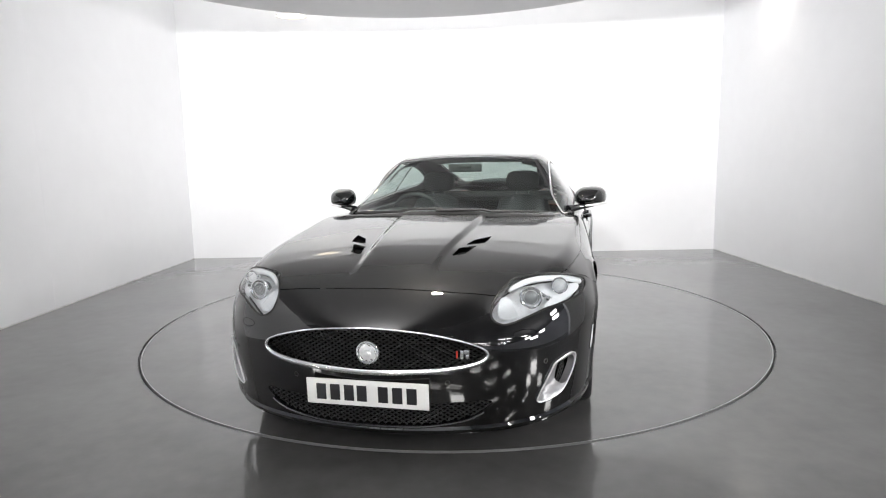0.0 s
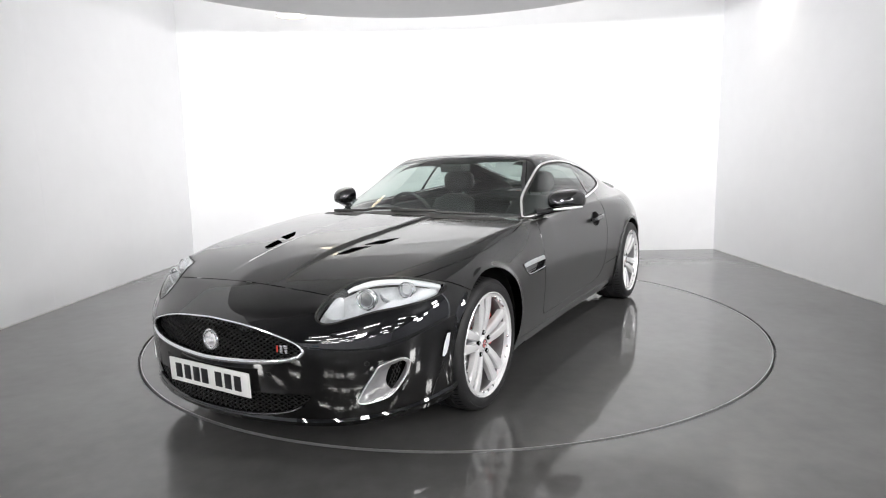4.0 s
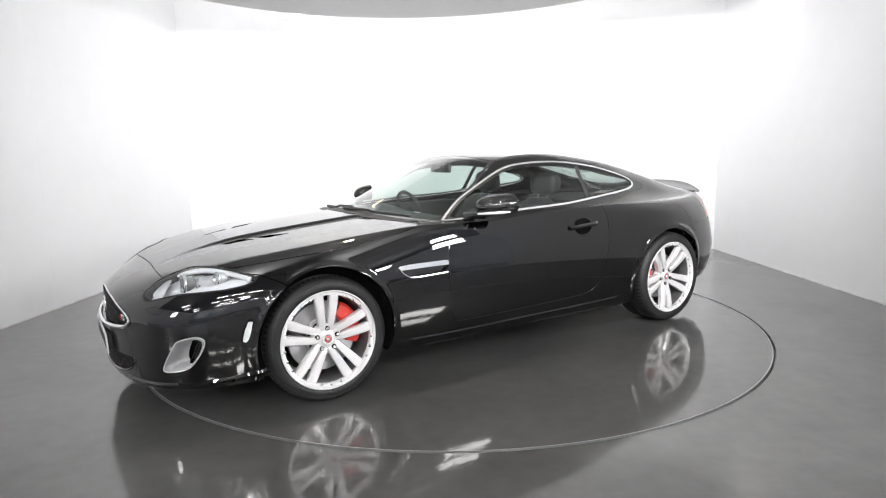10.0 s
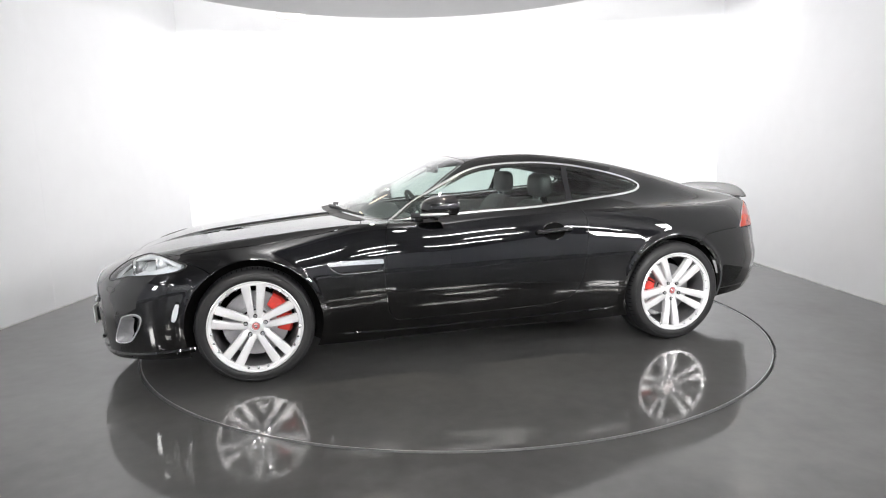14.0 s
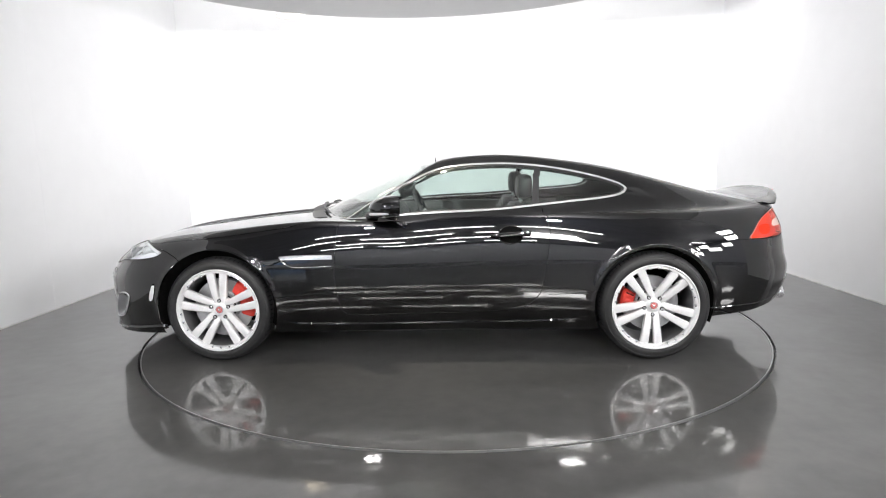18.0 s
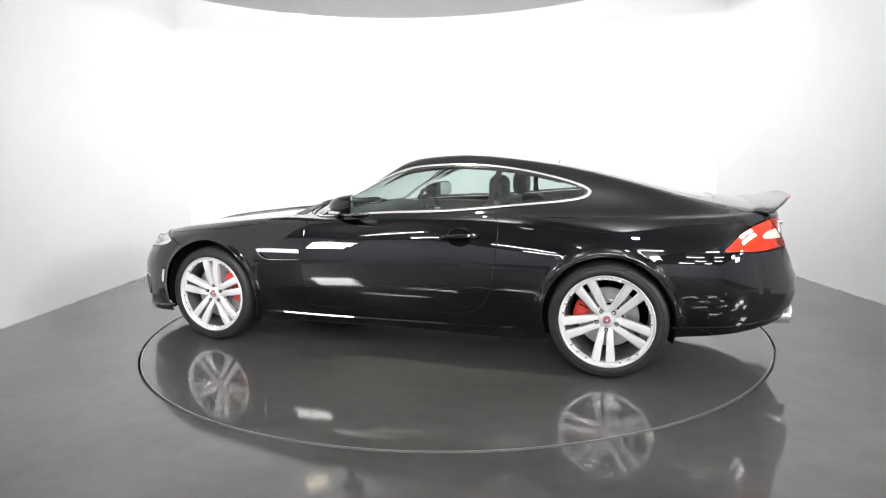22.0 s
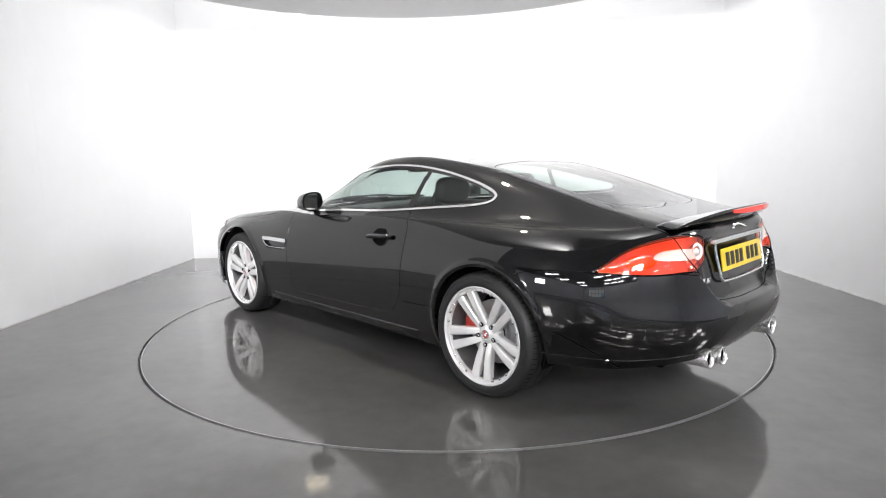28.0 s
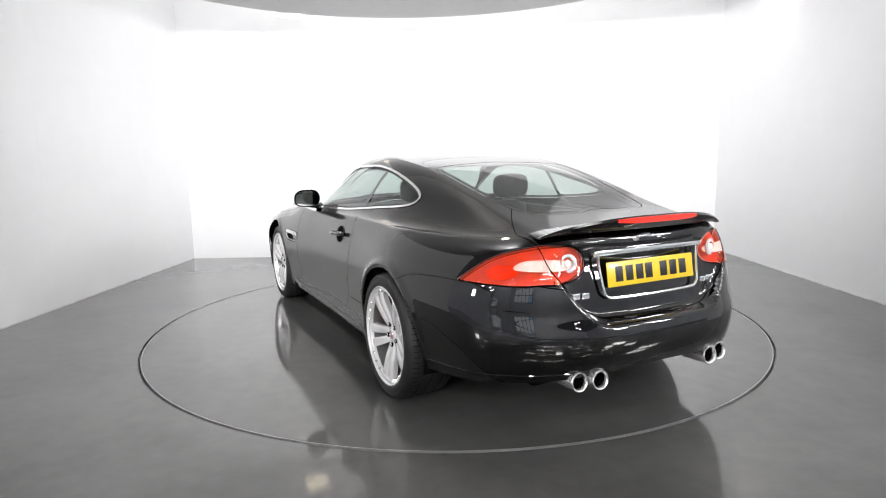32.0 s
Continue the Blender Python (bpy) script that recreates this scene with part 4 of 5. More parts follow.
    tube(bm, on_skin(cup, 0.001, sgn), 0.0035, 8, closed=True)
    part("cup_edge", bm, PAINT, cupo, "glossy rounded edge of the recess")
    bm = bmesh.new()
    bar = smooth_curve([(2.69, 1.49), (2.66, 1.50), (2.574, 1.512), (2.50, 1.515), (2.46, 1.51)], False, 4)
    tube(bm, [p + Vector((0, sgn * q, 0)) for p, q in zip(on_skin(bar, 0.004, sgn), [0.004, 0.010, 0.018, 0.024] + [0.028] * 8 + [0.026, 0.024, 0.020, 0.014, 0.006])], 0.0145, 10)
    handle = part("door_handle", bm, GLOSS_BLACK, doors[0 if sgn > 0 else 1], "gloss black pull handle")
    bm = bmesh.new()
    ball(bm, on_skin([(2.475, 1.512)], 0.03, sgn)[0], 0.011, (1, 0.6, 1), 14)
    part("lock", bm, CHROME, handle, "chrome lock cover")

# ---- grille ----
grille_back = skin_part("grille", grille, DARK, car, "oval radiator grille with black diamond mesh", both=True, shift=-0.07)
skin_part("mouth_back", mouth, DARK, car, "dark lower air intake", both=True, shift=-0.06)


MESH_BLACK = material("mesh_black", (0.006, 0.006, 0.006), 0.32, spec=0.4)


def lattice(name, curve, depth, pitch, lean, parent, label, r):
    """Crossed diagonal bars inside a curve on the nose, both sides."""
    poly = np.array([p for p in curve])
    z = surface(np.clip(poly[:, 0], 0, LENGTH), poly[:, 1])
    yz = np.stack([z[:, 1], z[:, 2]], 1)
    half = [tuple(q) for q in yz]
    outline = half + [(-a, b) for a, b in half[::-1]]

    def inside(y, q):
        hit = False
        for (ay, az), (by, bz) in zip(outline, outline[1:] + outline[:1]):
            if (az > q) != (bz > q) and y < (by - ay) * (q - az) / (bz - az) + ay:
                hit = not hit
        return hit
    nose = spline([-0.9, -0.645, -0.445, -0.22, 0, 0.22, 0.445, 0.645, 0.9], [1.9, 2.18, 2.285, 2.345, 2.362, 2.345, 2.285, 2.18, 1.9])
    bm = bmesh.new()
    y0, y1, z0, z1 = min(p[0] for p in outline), max(p[0] for p in outline), min(p[1] for p in outline), max(p[1] for p in outline)
    for q in (1, -1):
        for k in range(int((y1 - y0 + 1.0) / pitch)):
            run = []
            base = y0 - 0.5 + k * pitch
            for t in np.linspace(0, 1, 26):
                zz = z0 + (z1 - z0) * t
                yy = base + q * (zz - (z0 + z1) / 2) * lean
                if inside(yy, zz):
                    run.append((float(nose(yy)) - depth - 0.003 * math.sin(t * 30 + k) * q, yy, zz))
                elif len(run) > 1:
                    tube(bm, run, r, 5)
                    run = []
                else:
                    run = []
            if len(run) > 1:
                tube(bm, run, r, 5)
    return part(name, bm, MESH_BLACK, parent, label)


lattice("grille_mesh", GRILLE, 0.030, 0.030, 1.7, grille_back, "black diamond wire mesh", 0.0038)
lattice("lower_mesh", MOUTH, 0.022, 0.030, 1.7, front_bumper, "black diamond wire mesh", 0.0034)
g = [p for p in GRILLE if p[0] <= LENGTH]
loop = [tuple(v) for v in on_skin(g, 0.004, 1)]
loop = loop + [tuple(v) for v in on_skin(g, 0.004, -1)][::-1]
bm = bmesh.new()
widths = [0.0045 + 0.0065 * (1 - ramp(np.array(p[2]), 0.44, 0.54)) for p in loop]
tube(bm, loop, [float(q) for q in widths], 10, closed=True)
part("grille_surround", bm, CHROME, grille_back, "bright chrome oval grille surround")
gl = [Vector(p) + Vector((-0.035, 0, 0)) for p in loop]
mesh_object("grille_lip", [Vector(p) for p in loop] + gl + [p + Vector((-0.05, 0, 0)) for p in gl], [f for k in range(2) for f in [(k * len(loop) + i, k * len(loop) + (i + 1) % len(loop), (k + 1) * len(loop) + (i + 1) % len(loop), (k + 1) * len(loop) + i) for i in range(len(loop))]], GLOSS_BLACK, grille_back)
m = [p for p in MOUTH if p[0] <= LENGTH]
ml = on_skin(m, 0.0, 1) + on_skin(m, 0.0, -1)[::-1]
mesh_object("intake_lip", ml + [p + Vector((-0.07, 0, 0)) for p in ml], [(i, (i + 1) % len(ml), len(ml) + (i + 1) % len(ml), len(ml) + i) for i in range(len(ml))], GLOSS_BLACK, front_bumper)
bm = bmesh.new()
tube(bm, [p + Vector((0.006, 0, -0.008)) for p in on_skin([q for q in m if q[1] < 0.3], 0.0, 1)] + [p + Vector((0.006, 0, -0.008)) for p in on_skin([q for q in m if q[1] < 0.3], 0.0, -1)][::-1], 0.007, 8)
part("splitter_edge", bm, GLOSS_BLACK, front_bumper, "gloss black splitter edge")
chin = smooth_curve([(4.78, 0.13), (5.0, 0.10), (5.3, 0.075), (5.6, 0.06), (5.85, 0.055), (LENGTH - 0.004, 0.055)], False, 6)
tops, noses, lows = [on_skin(chin + np.array([0, dw]), sh) for dw, sh in ((0.035, 0.001), (0.0, 0.008), (-0.05, 0.002))]
bm = bmesh.new()
loft(bm, [[a, b, c] for a, b, c in zip(tops, noses, lows)] + [[Vector((p.x, -p.y, p.z)) for p in row] for row in list(zip(tops, noses, lows))[::-1]])
part("chin_lip", bm, PAINT, front_bumper, "black chin lip", sharp=25)
bm = bmesh.new()
bc = Vector((2.336, 0, 0.508))
bax = Vector((1, 0, 0.05)).normalized()
ring_at(bm, bc, bax, 0.042, 0.008, 36, 10)
badge = part("badge", bm, CHROME, grille_back, "round chrome badge")
bm = bmesh.new()
ball(bm, bc - bax * 0.004, 0.038, (0.25, 1, 1), 24)
for q in ((0, 0.0, -0.004, 0.018), (0, 0.014, 0.014, 0.007), (0, -0.014, 0.014, 0.007)):
    ball(bm, bc + Vector((0.006, q[1], q[2])), q[3], (0.5, 1, 0.9), 12)
part("badge_face", bm, SATIN, badge, "dull silver relief")
bm = bmesh.new()
slab(bm, 2.294, 0.359, 0.489, 2.299, 0.365, 0.520, 0.002)
em = part("grille_emblem", bm, RED, grille_back, "small red and silver emblem")
bm = bmesh.new()
slab(bm, 2.287, 0.375, 0.487, 2.295, 0.388, 0.522, 0.002)
slab(bm, 2.280, 0.390, 0.505, 2.290, 0.412, 0.522, 0.002)
slab(bm, 2.280, 0.396, 0.487, 2.289, 0.410, 0.502, 0.002)
part("emblem_silver", bm, CHROME, em, "silver part of the emblem")

# ---- parking sensors ----
for sgn in (1, -1):
    for s, w in ((5.681, 0.617), (5.256, 0.863)):
        o, q = on_skin([(s, w)], 0.0008, sgn)[0], on_skin([(s, w)], 0.02, sgn)[0]
        bm = bmesh.new()
        ring_at(bm, o, q - o, 0.0095, 0.0014, 20, 6)
        part("parking_sensor", bm, BLACK, front_bumper, "small round parking sensor")
    cap_line = [(5.34 + 0.055 * math.cos(math.tau * k / 20), 1.253 + 0.05 * math.sin(math.tau * k / 20)) for k in range(20)]
    bm = bmesh.new()
    tube(bm, on_skin(cap_line, 0.0002, sgn), 0.0011, 5, closed=True)
    part("washer_cover", bm, DARK, front_bumper, "dark joint of the washer cover")

# ---- number plates ----
PLATE_WHITE = material("plate_white", (0.82, 0.82, 0.80), 0.3, coat=0.5)
PLATE_YELLOW = material("plate_yellow", (0.80, 0.56, 0.02), 0.3, coat=0.5)
INK = material("plate_ink", (0.012, 0.012, 0.014), 0.35)


def number_plate(parent, m, mat, label):
    bm = bmesh.new()
    slab(bm, -0.26, -0.004, -0.0555, 0.26, 0.004, 0.0555, 0.004)
    bmesh.ops.transform(bm, matrix=m, verts=bm.verts)
    plate = part("number_plate", bm, mat, parent, label)
    for x in (-0.195, -0.135, -0.075, -0.020, 0.070, 0.130, 0.190):
        bm = bmesh.new()
        slab(bm, x - 0.021, -0.0062, -0.034, x + 0.021, -0.0035, 0.034, 0.001)
        bmesh.ops.transform(bm, matrix=m, verts=bm.verts)
        part("dark_bar", bm, INK, plate)
    return plate


number_plate(car, pose(2.364, 0, 0.345, 0, 0, 90) @ pose(0, 0, 0, 2, 0, 0), PLATE_WHITE, "white front number plate with dark bars")
bm = bmesh.new()
slab(bm, 2.30, -0.22, 0.30, 2.361, 0.22, 0.385, 0.004)
part("plate_holder", bm, BLACK, front_bumper, "black plate holder")

# ---- tail details ----
rear_plate = number_plate(boot_lid, pose(-2.346, 0, 0.760, 0, 0, -90) @ pose(0, 0, 0, -9, 0, 0), PLATE_YELLOW, "yellow rear number plate with dark bars")
bm = bmesh.new()
frame_pts = smooth_curve([(-2.330, 0.302, 0.845), (-2.332, 0.297, 0.80), (-2.354, 0.286, 0.70), (-2.358, 0.268, 0.668), (-2.362, 0.22, 0.658), (-2.366, 0, 0.655), (-2.362, -0.22, 0.658), (-2.358, -0.268, 0.668), (-2.354, -0.286, 0.70), (-2.332, -0.297, 0.80), (-2.330, -0.302, 0.845)], False, 5)
tube(bm, frame_pts, 0.007, 8)
part("plate_surround", bm, CHROME, boot_lid, "chrome frame round the rear plate")
bm = bmesh.new()
slab(bm, -2.338, -0.322, 0.846, -2.306, 0.322, 0.868, 0.004, 2)
part("boot_garnish", bm, CHROME, boot_lid, "chrome bar over the rear plate")
bm = bmesh.new()
for k, (y, z, r) in enumerate(((0.075, 0.902, 0.012), (0.045, 0.915, 0.015), (0.01, 0.918, 0.017), (-0.03, 0.913, 0.014), (-0.065, 0.905, 0.010), (-0.09, 0.897, 0.007))):
    ball(bm, (-2.324 + 0.4 * (z - 0.9), y, z), r, (0.45, 1.7, 0.55), 12)
part("boot_emblem", bm, CHROME, boot_lid, "chrome emblem on the boot lid")
for y in (0.43, -0.42):
    for k in range(2):
        a = on_skin([(abs(y) - 0.03 + 0.05 * (k - 0.5), 1.29)], 0.003, 1 if y > 0 else -1)[0]
        bm = bmesh.new()
        slab(bm, a.x - 0.003, a.y - 0.020, a.z - 0.013, a.x + 0.003, a.y + 0.020, a.z + 0.013, 0.002)
        part("model_badge", bm, CHROME, boot_lid, "small chrome badge")
# spoiler
rows = []
for k in range(41):
    y = -0.545 + 1.09 * k / 40
    e = abs(y) / 0.545
    lift = 0.072 * (1 - e**2.8)
    xt = -2.402 + 0.150 * e**2.2
    xf = -2.17 + 0.03 * e**2
    c = xf - xt
    zf, zt = float(top(np.array(xf - 0.03), np.array(y))), float(top(np.array(xt - 0.02), np.array(y)))
    rows.append([(xf, y, zf + 0.001), (xf - 0.25 * c, y, zf + 0.008 + lift * 0.16), (xt + 0.30 * c, y, zt + 0.008 + lift * 0.66), (xt + 0.04 * c, y, zt + 0.012 + lift), (xt - 0.003, y, zt + 0.006 + lift * 0.93),
                 (xt + 0.004, y, zt + 0.003 + lift * 0.68), (xt + 0.20 * c, y, zt + 0.001 + lift * 0.28), (xf - 0.38 * c, y, zf - 0.008)])
bm = bmesh.new()
loft(bm, rows)
spoiler = part("boot_spoiler", bm, PAINT, boot_lid, "raised black boot spoiler")
RED_LAMP = material("red_brake_lamp", (0.75, 0.03, 0.02), 0.2, coat=0.8, emit=(1, 0.05, 0.02), power=0.25)
bm = bmesh.new()
brake = []
for k in range(21):
    y = -0.235 + 0.47 * k / 20
    e = abs(y) / 0.545
    lift, xt = 0.072 * (1 - e**2.8), -2.402 + 0.150 * e**2.2
    zt = float(top(np.array(xt - 0.02), np.array(y)))
    h = 0.5 + 0.5 * (1 - (abs(y) / 0.235)**4)
    brake.append([(xt - 0.007, y, zt + 0.0065 + lift), (xt + 0.006, y, zt + 0.0075 + lift), (xt + 0.010, y, zt + lift * 0.8), (xt - 0.007 + 0.006 * (1 - h), y, zt + 0.007 + lift - 0.026 * h)])
loft(bm, brake)
part("brake_light", bm, RED_LAMP, spoiler, "long red high brake light")
EXHAUST = material("polished_steel", (0.85, 0.85, 0.86), 0.26, metal=0.8, grain=0.05, scale=40)
for y in (0.432, 0.338, -0.338, -0.432):
    at = pose(-2.404 if abs(y) < 0.4 else -2.380, y, 0.315, 0, 4, 0)
    bm = bmesh.new()
    revolve(bm, [(0.040, 0.15), (0.0425, 0.02), (0.0445, 0.004), (0.0440, -0.001), (0.0415, -0.0045), (0.0380, -0.0035), (0.0345, 0.004), (0.0335, 0.014)], 32, "x")
    bmesh.ops.transform(bm, matrix=at, verts=bm.verts)
    tip = part("exhaust_tip", bm, EXHAUST, car, "round polished exhaust tip", sharp=60)
    bm = bmesh.new()
    revolve(bm, [(0.0335, 0.012), (0.033, 0.03), (0.034, 0.12), (0.001, 0.12)], 28, "x")
    bmesh.ops.transform(bm, matrix=at, verts=bm.verts)
    part("exhaust_bore", bm, DARK, tip, "sooty bore")

# ---- underside ----
bm = bmesh.new()
for x0, x1, y in ((-2.2, -1.78, 0.55), (-1.78, -0.97, 0.52), (-0.97, 0.97, 0.80), (0.97, 1.78, 0.52), (1.78, 2.2, 0.55)):
    slab(bm, x0, -y, 0.175 if x0 > -1 else 0.26, x1, y, 0.30)
part("underbody", bm, DARK, car, "black underbody", smooth=False)
for wx, wz, r in ((1.376, 0.35, 0.392), (-1.376, 0.345, 0.377)):
    for sgn in (1, -1):
        bm = bmesh.new()
        a0 = [math.radians(-19 + 218 * k / 36) for k in range(37)]
        loft(bm, [[(wx + r * math.cos(a), sgn * q, wz + r * math.sin(a)) for q in (0.50, 0.70, 0.875)] + [(wx + r * 0.1 * math.cos(a), sgn * 0.498, wz + r * 0.1 * math.sin(a))] for a in a0], False, False)
        part("wheel_liner", bm, DARK, car, "black wheel arch liner")


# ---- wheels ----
# silver barrel darkened in its colour for shade behind the spokes, plus brake dust
BARREL = material("rim_barrel_shaded_grey", (0.17, 0.17, 0.175), 0.45, metal=0.5, grain=0.25, scale=14)
CAP_RED = material("cap_red", (0.50, 0.09, 0.09), 0.3, coat=0.5)


def wheel(x, sgn, half, face, turn, caliper_at, disc_r, span):
    """A wheel with its brake; half is half the tyre's width, face where the hub cap lies beyond the tyre's middle line."""
    hub = new("wheel")
    hub.parent = car
    tagged(hub, "silver twin-spoke alloy wheel with a low black tyre")
    yc = (0.78 if x > 0 else 0.804) * sgn
    hub.matrix_local = pose(x, yc, 0.340, 0, 0, 0 if sgn > 0 else 180)
    R = 0.340
    bm = bmesh.new()
    h = half
    revolve(bm, [(0.258, -h + 0.02), (0.275, -h + 0.004), (0.30, -h), (0.322, -h + 0.010), (0.334, -h + 0.026), (R - 0.001, -h + 0.05), (R, -h + 0.075), (R - 0.006, -h + 0.077), (R - 0.006, -h + 0.085), (R, -h + 0.087),
                 (R, -0.006), (R - 0.006, -0.004), (R - 0.006, 0.004), (R, 0.006), (R, h - 0.087), (R - 0.006, h - 0.085), (R - 0.006, h - 0.077), (R, h - 0.075), (R - 0.001, h - 0.05), (0.334, h - 0.026),
                 (0.322, h - 0.010), (0.312, h - 0.005), (0.310, h - 0.0065), (0.300, h - 0.003), (0.285, h - 0.002), (0.275, h - 0.004), (0.266, h - 0.012), (0.258, h - 0.03)], 64)
    tyre = part("tyre", bm, RUBBER, hub, "black low-profile tyre")
    bm = bmesh.new()
    for k in range(72):
        a = math.tau * k / 72
        for e in (1, -1):
            c0, c1 = Vector((math.cos(a), 0, math.sin(a))), Vector((math.cos(a + 0.011), 0, math.sin(a + 0.011)))
            ys = [(0.3335, e * (h - 0.026)), (R + 0.0012, e * (h - 0.052)), (R + 0.0015, e * (h - 0.064))]
            va, vb = [bm.verts.new(c0 * r_ + Vector((0, y_, 0))) for r_, y_ in ys], [bm.verts.new(c1 * r_ + Vector((0, y_, 0))) for r_, y_ in ys]
            for i in range(2):
                bm.faces.new((va[i], va[i + 1], vb[i + 1], vb[i]))
    tagged(part("tread_groove", bm, DARK, tyre, smooth=False), "dark tread grooves on the shoulders", "", "", "stuff")
    bm = bmesh.new()
    lip = h - 0.006
    revolve(bm, [(0.262, lip - 0.020), (0.2685, lip - 0.008), (0.2685, lip), (0.264, lip + 0.003), (0.2605, lip - 0.001), (0.2575, lip - 0.009), (0.2425, lip - 0.011), (0.2405, lip - 0.018), (0.238, lip - 0.034)], 72)
    rim = part("rim", bm, ALLOY, hub, "silver painted rim with a polished lip", sharp=50)
    bm = bmesh.new()
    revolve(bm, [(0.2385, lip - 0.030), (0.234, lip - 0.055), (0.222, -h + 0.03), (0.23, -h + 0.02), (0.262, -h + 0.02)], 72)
    part("rim_barrel", bm, BARREL, rim, "inside of the silver rim, greyed for shade and brake dust", sharp=50)
    for k in range(5):
        for q in (1, -1):
            a = math.radians(turn + 72 * k)
            bm = bmesh.new()
            rows = []
            for u in np.linspace(0, 1, 7):
                r = 0.045 + (0.246 - 0.045) * u
                off = q * (0.0205 + 0.0235 * u)
                wd = 0.0180 + 0.0095 * u
                yy = face - 0.006 + (lip - 0.014 - face + 0.006) * u + 0.008 * math.sin(math.pi * u)
                dp = 0.045 - 0.012 * u
                row = []
                for ex, ey in ((-1.0, -dp), (-1.0, -0.010), (-0.75, -0.003), (q * 0.2, 0.0), (0.75, -0.003), (1.0, -0.010), (1.0, -dp)):
                    lx = off + ex * wd
                    row.append((r * math.cos(a) - lx * math.sin(a), yy + ey, r * math.sin(a) + lx * math.cos(a)))
                rows.append(row)
            loft(bm, rows)
            part("spoke", bm, ALLOY, rim, sharp=25)
    bm = bmesh.new()
    revolve(bm, [(0.001, face + 0.002), (0.030, face + 0.001), (0.033, face - 0.004), (0.050, face - 0.008), (0.078, face - 0.012), (0.084, face - 0.020), (0.080, face - 0.06)], 40)
    part("hub", bm, ALLOY, rim, "silver wheel hub", sharp=50)
    bm = bmesh.new()
    ball(bm, (0, face + 0.0005, 0), 0.020, (1, 0.16, 1), 20)
    cap = part("centre_cap", bm, CAP_RED, rim, "red and silver centre cap")
    bm = bmesh.new()
    ring_at(bm, (0, face + 0.002, 0), (0, 1, 0), 0.0225, 0.0032, 28, 6)
    for px, pz, pr in ((0, -0.003, 0.008), (0.007, 0.007, 0.004), (-0.007, 0.007, 0.004)):
        ball(bm, (px, face + 0.0035, pz), pr, (1, 0.35, 1), 10)
    part("cap_relief", bm, CHROME, cap, "silver relief on the cap")
    for k in range(5):
        a = math.radians(turn + 72 * k)
        bm = bmesh.new()
        revolve(bm, [(0.0005, face + 0.005), (0.006, face + 0.005), (0.0085, face + 0.002), (0.0085, face - 0.02)], 12)
        bmesh.ops.translate(bm, vec=(0.058 * math.cos(a), 0, 0.058 * math.sin(a)), verts=bm.verts)
        part("wheel_nut", bm, CHROME, rim, "chrome wheel nut in a dark hole")
        bm = bmesh.new()
        revolve(bm, [(0.0005, face + 0.0008), (0.0118, face + 0.0008), (0.0124, face - 0.0005), (0.0124, face - 0.02)], 16)
        bmesh.ops.translate(bm, vec=(0.058 * math.cos(a), 0, 0.058 * math.sin(a)), verts=bm.verts)
        part("nut_recess", bm, DARK, rim)
    for k in range(15):
        a = math.radians(turn + 36 + 72 * (k // 3) + (k % 3 - 1) * 13)
        bm = bmesh.new()
        ball(bm, (0.2445 * math.cos(a), lip - 0.010, 0.2445 * math.sin(a)), 0.0088, (1, 0.8, 1), 8)
        part("rim_bolt", bm, CHROME, rim)
    bm = bmesh.new()
    revolve(bm, [(0.09, 0.005), (0.09, 0.035), (0.105, 0.035), (0.107, 0.012), (disc_r, 0.012), (disc_r, -0.016), (0.09, -0.016)], 56)
    part("brake_disc", bm, IRON, hub, "grey iron brake disc")
    bm = bmesh.new()
    rows = []
    for u in np.linspace(-1, 1, 13):
        a = math.radians(caliper_at + span * u)
        e = 1 - abs(u)**6 * 0.35
        r0, r1 = disc_r * 0.64 + 0.012 * (1 - e), disc_r + 0.022 * e
        y0, y1 = -0.05, 0.016 + 0.034 * e
        rows.append([(r * math.cos(a), y, r * math.sin(a)) for r, y in ((r0, y0), (r1, y0), (r1, y1 - 0.012), (r1 - 0.014, y1), (r0 + 0.012, y1), (r0, y1 - 0.010))])
    loft(bm, rows)
    cal = part("brake_caliper", bm, RED, hub, "red brake caliper", sharp=30)
    for u in (-0.42, 0.42):
        a = math.radians(caliper_at + span * u)
        bm = bmesh.new()
        ball(bm, (disc_r * 0.86 * math.cos(a), 0.049, disc_r * 0.86 * math.sin(a)), 0.021, (1, 0.22, 1), 16)
        part("caliper_piston", bm, RED, cal, "round red piston boss")
    bm = bmesh.new()
    a = math.radians(caliper_at)
    for d in (-0.2, 0.2):
        tube(bm, [(disc_r * q * math.cos(a + d), 0.0505, disc_r * q * math.sin(a + d)) for q in (0.72, 1.02)], 0.004, 6)
    part("caliper_slot", bm, DARK, cal, "dark slot across the caliper")
    return hub


wheel(1.376, 1, 0.1275, 0.092, 90, 160, 0.190, 38)
wheel(-1.376, 1, 0.1425, 0.092, -90 + 4, 14, 0.175, 19)
wheel(1.376, -1, 0.1275, 0.092, 60, 20, 0.190, 38)
wheel(-1.376, -1, 0.1425, 0.092, 100, 166, 0.175, 19)

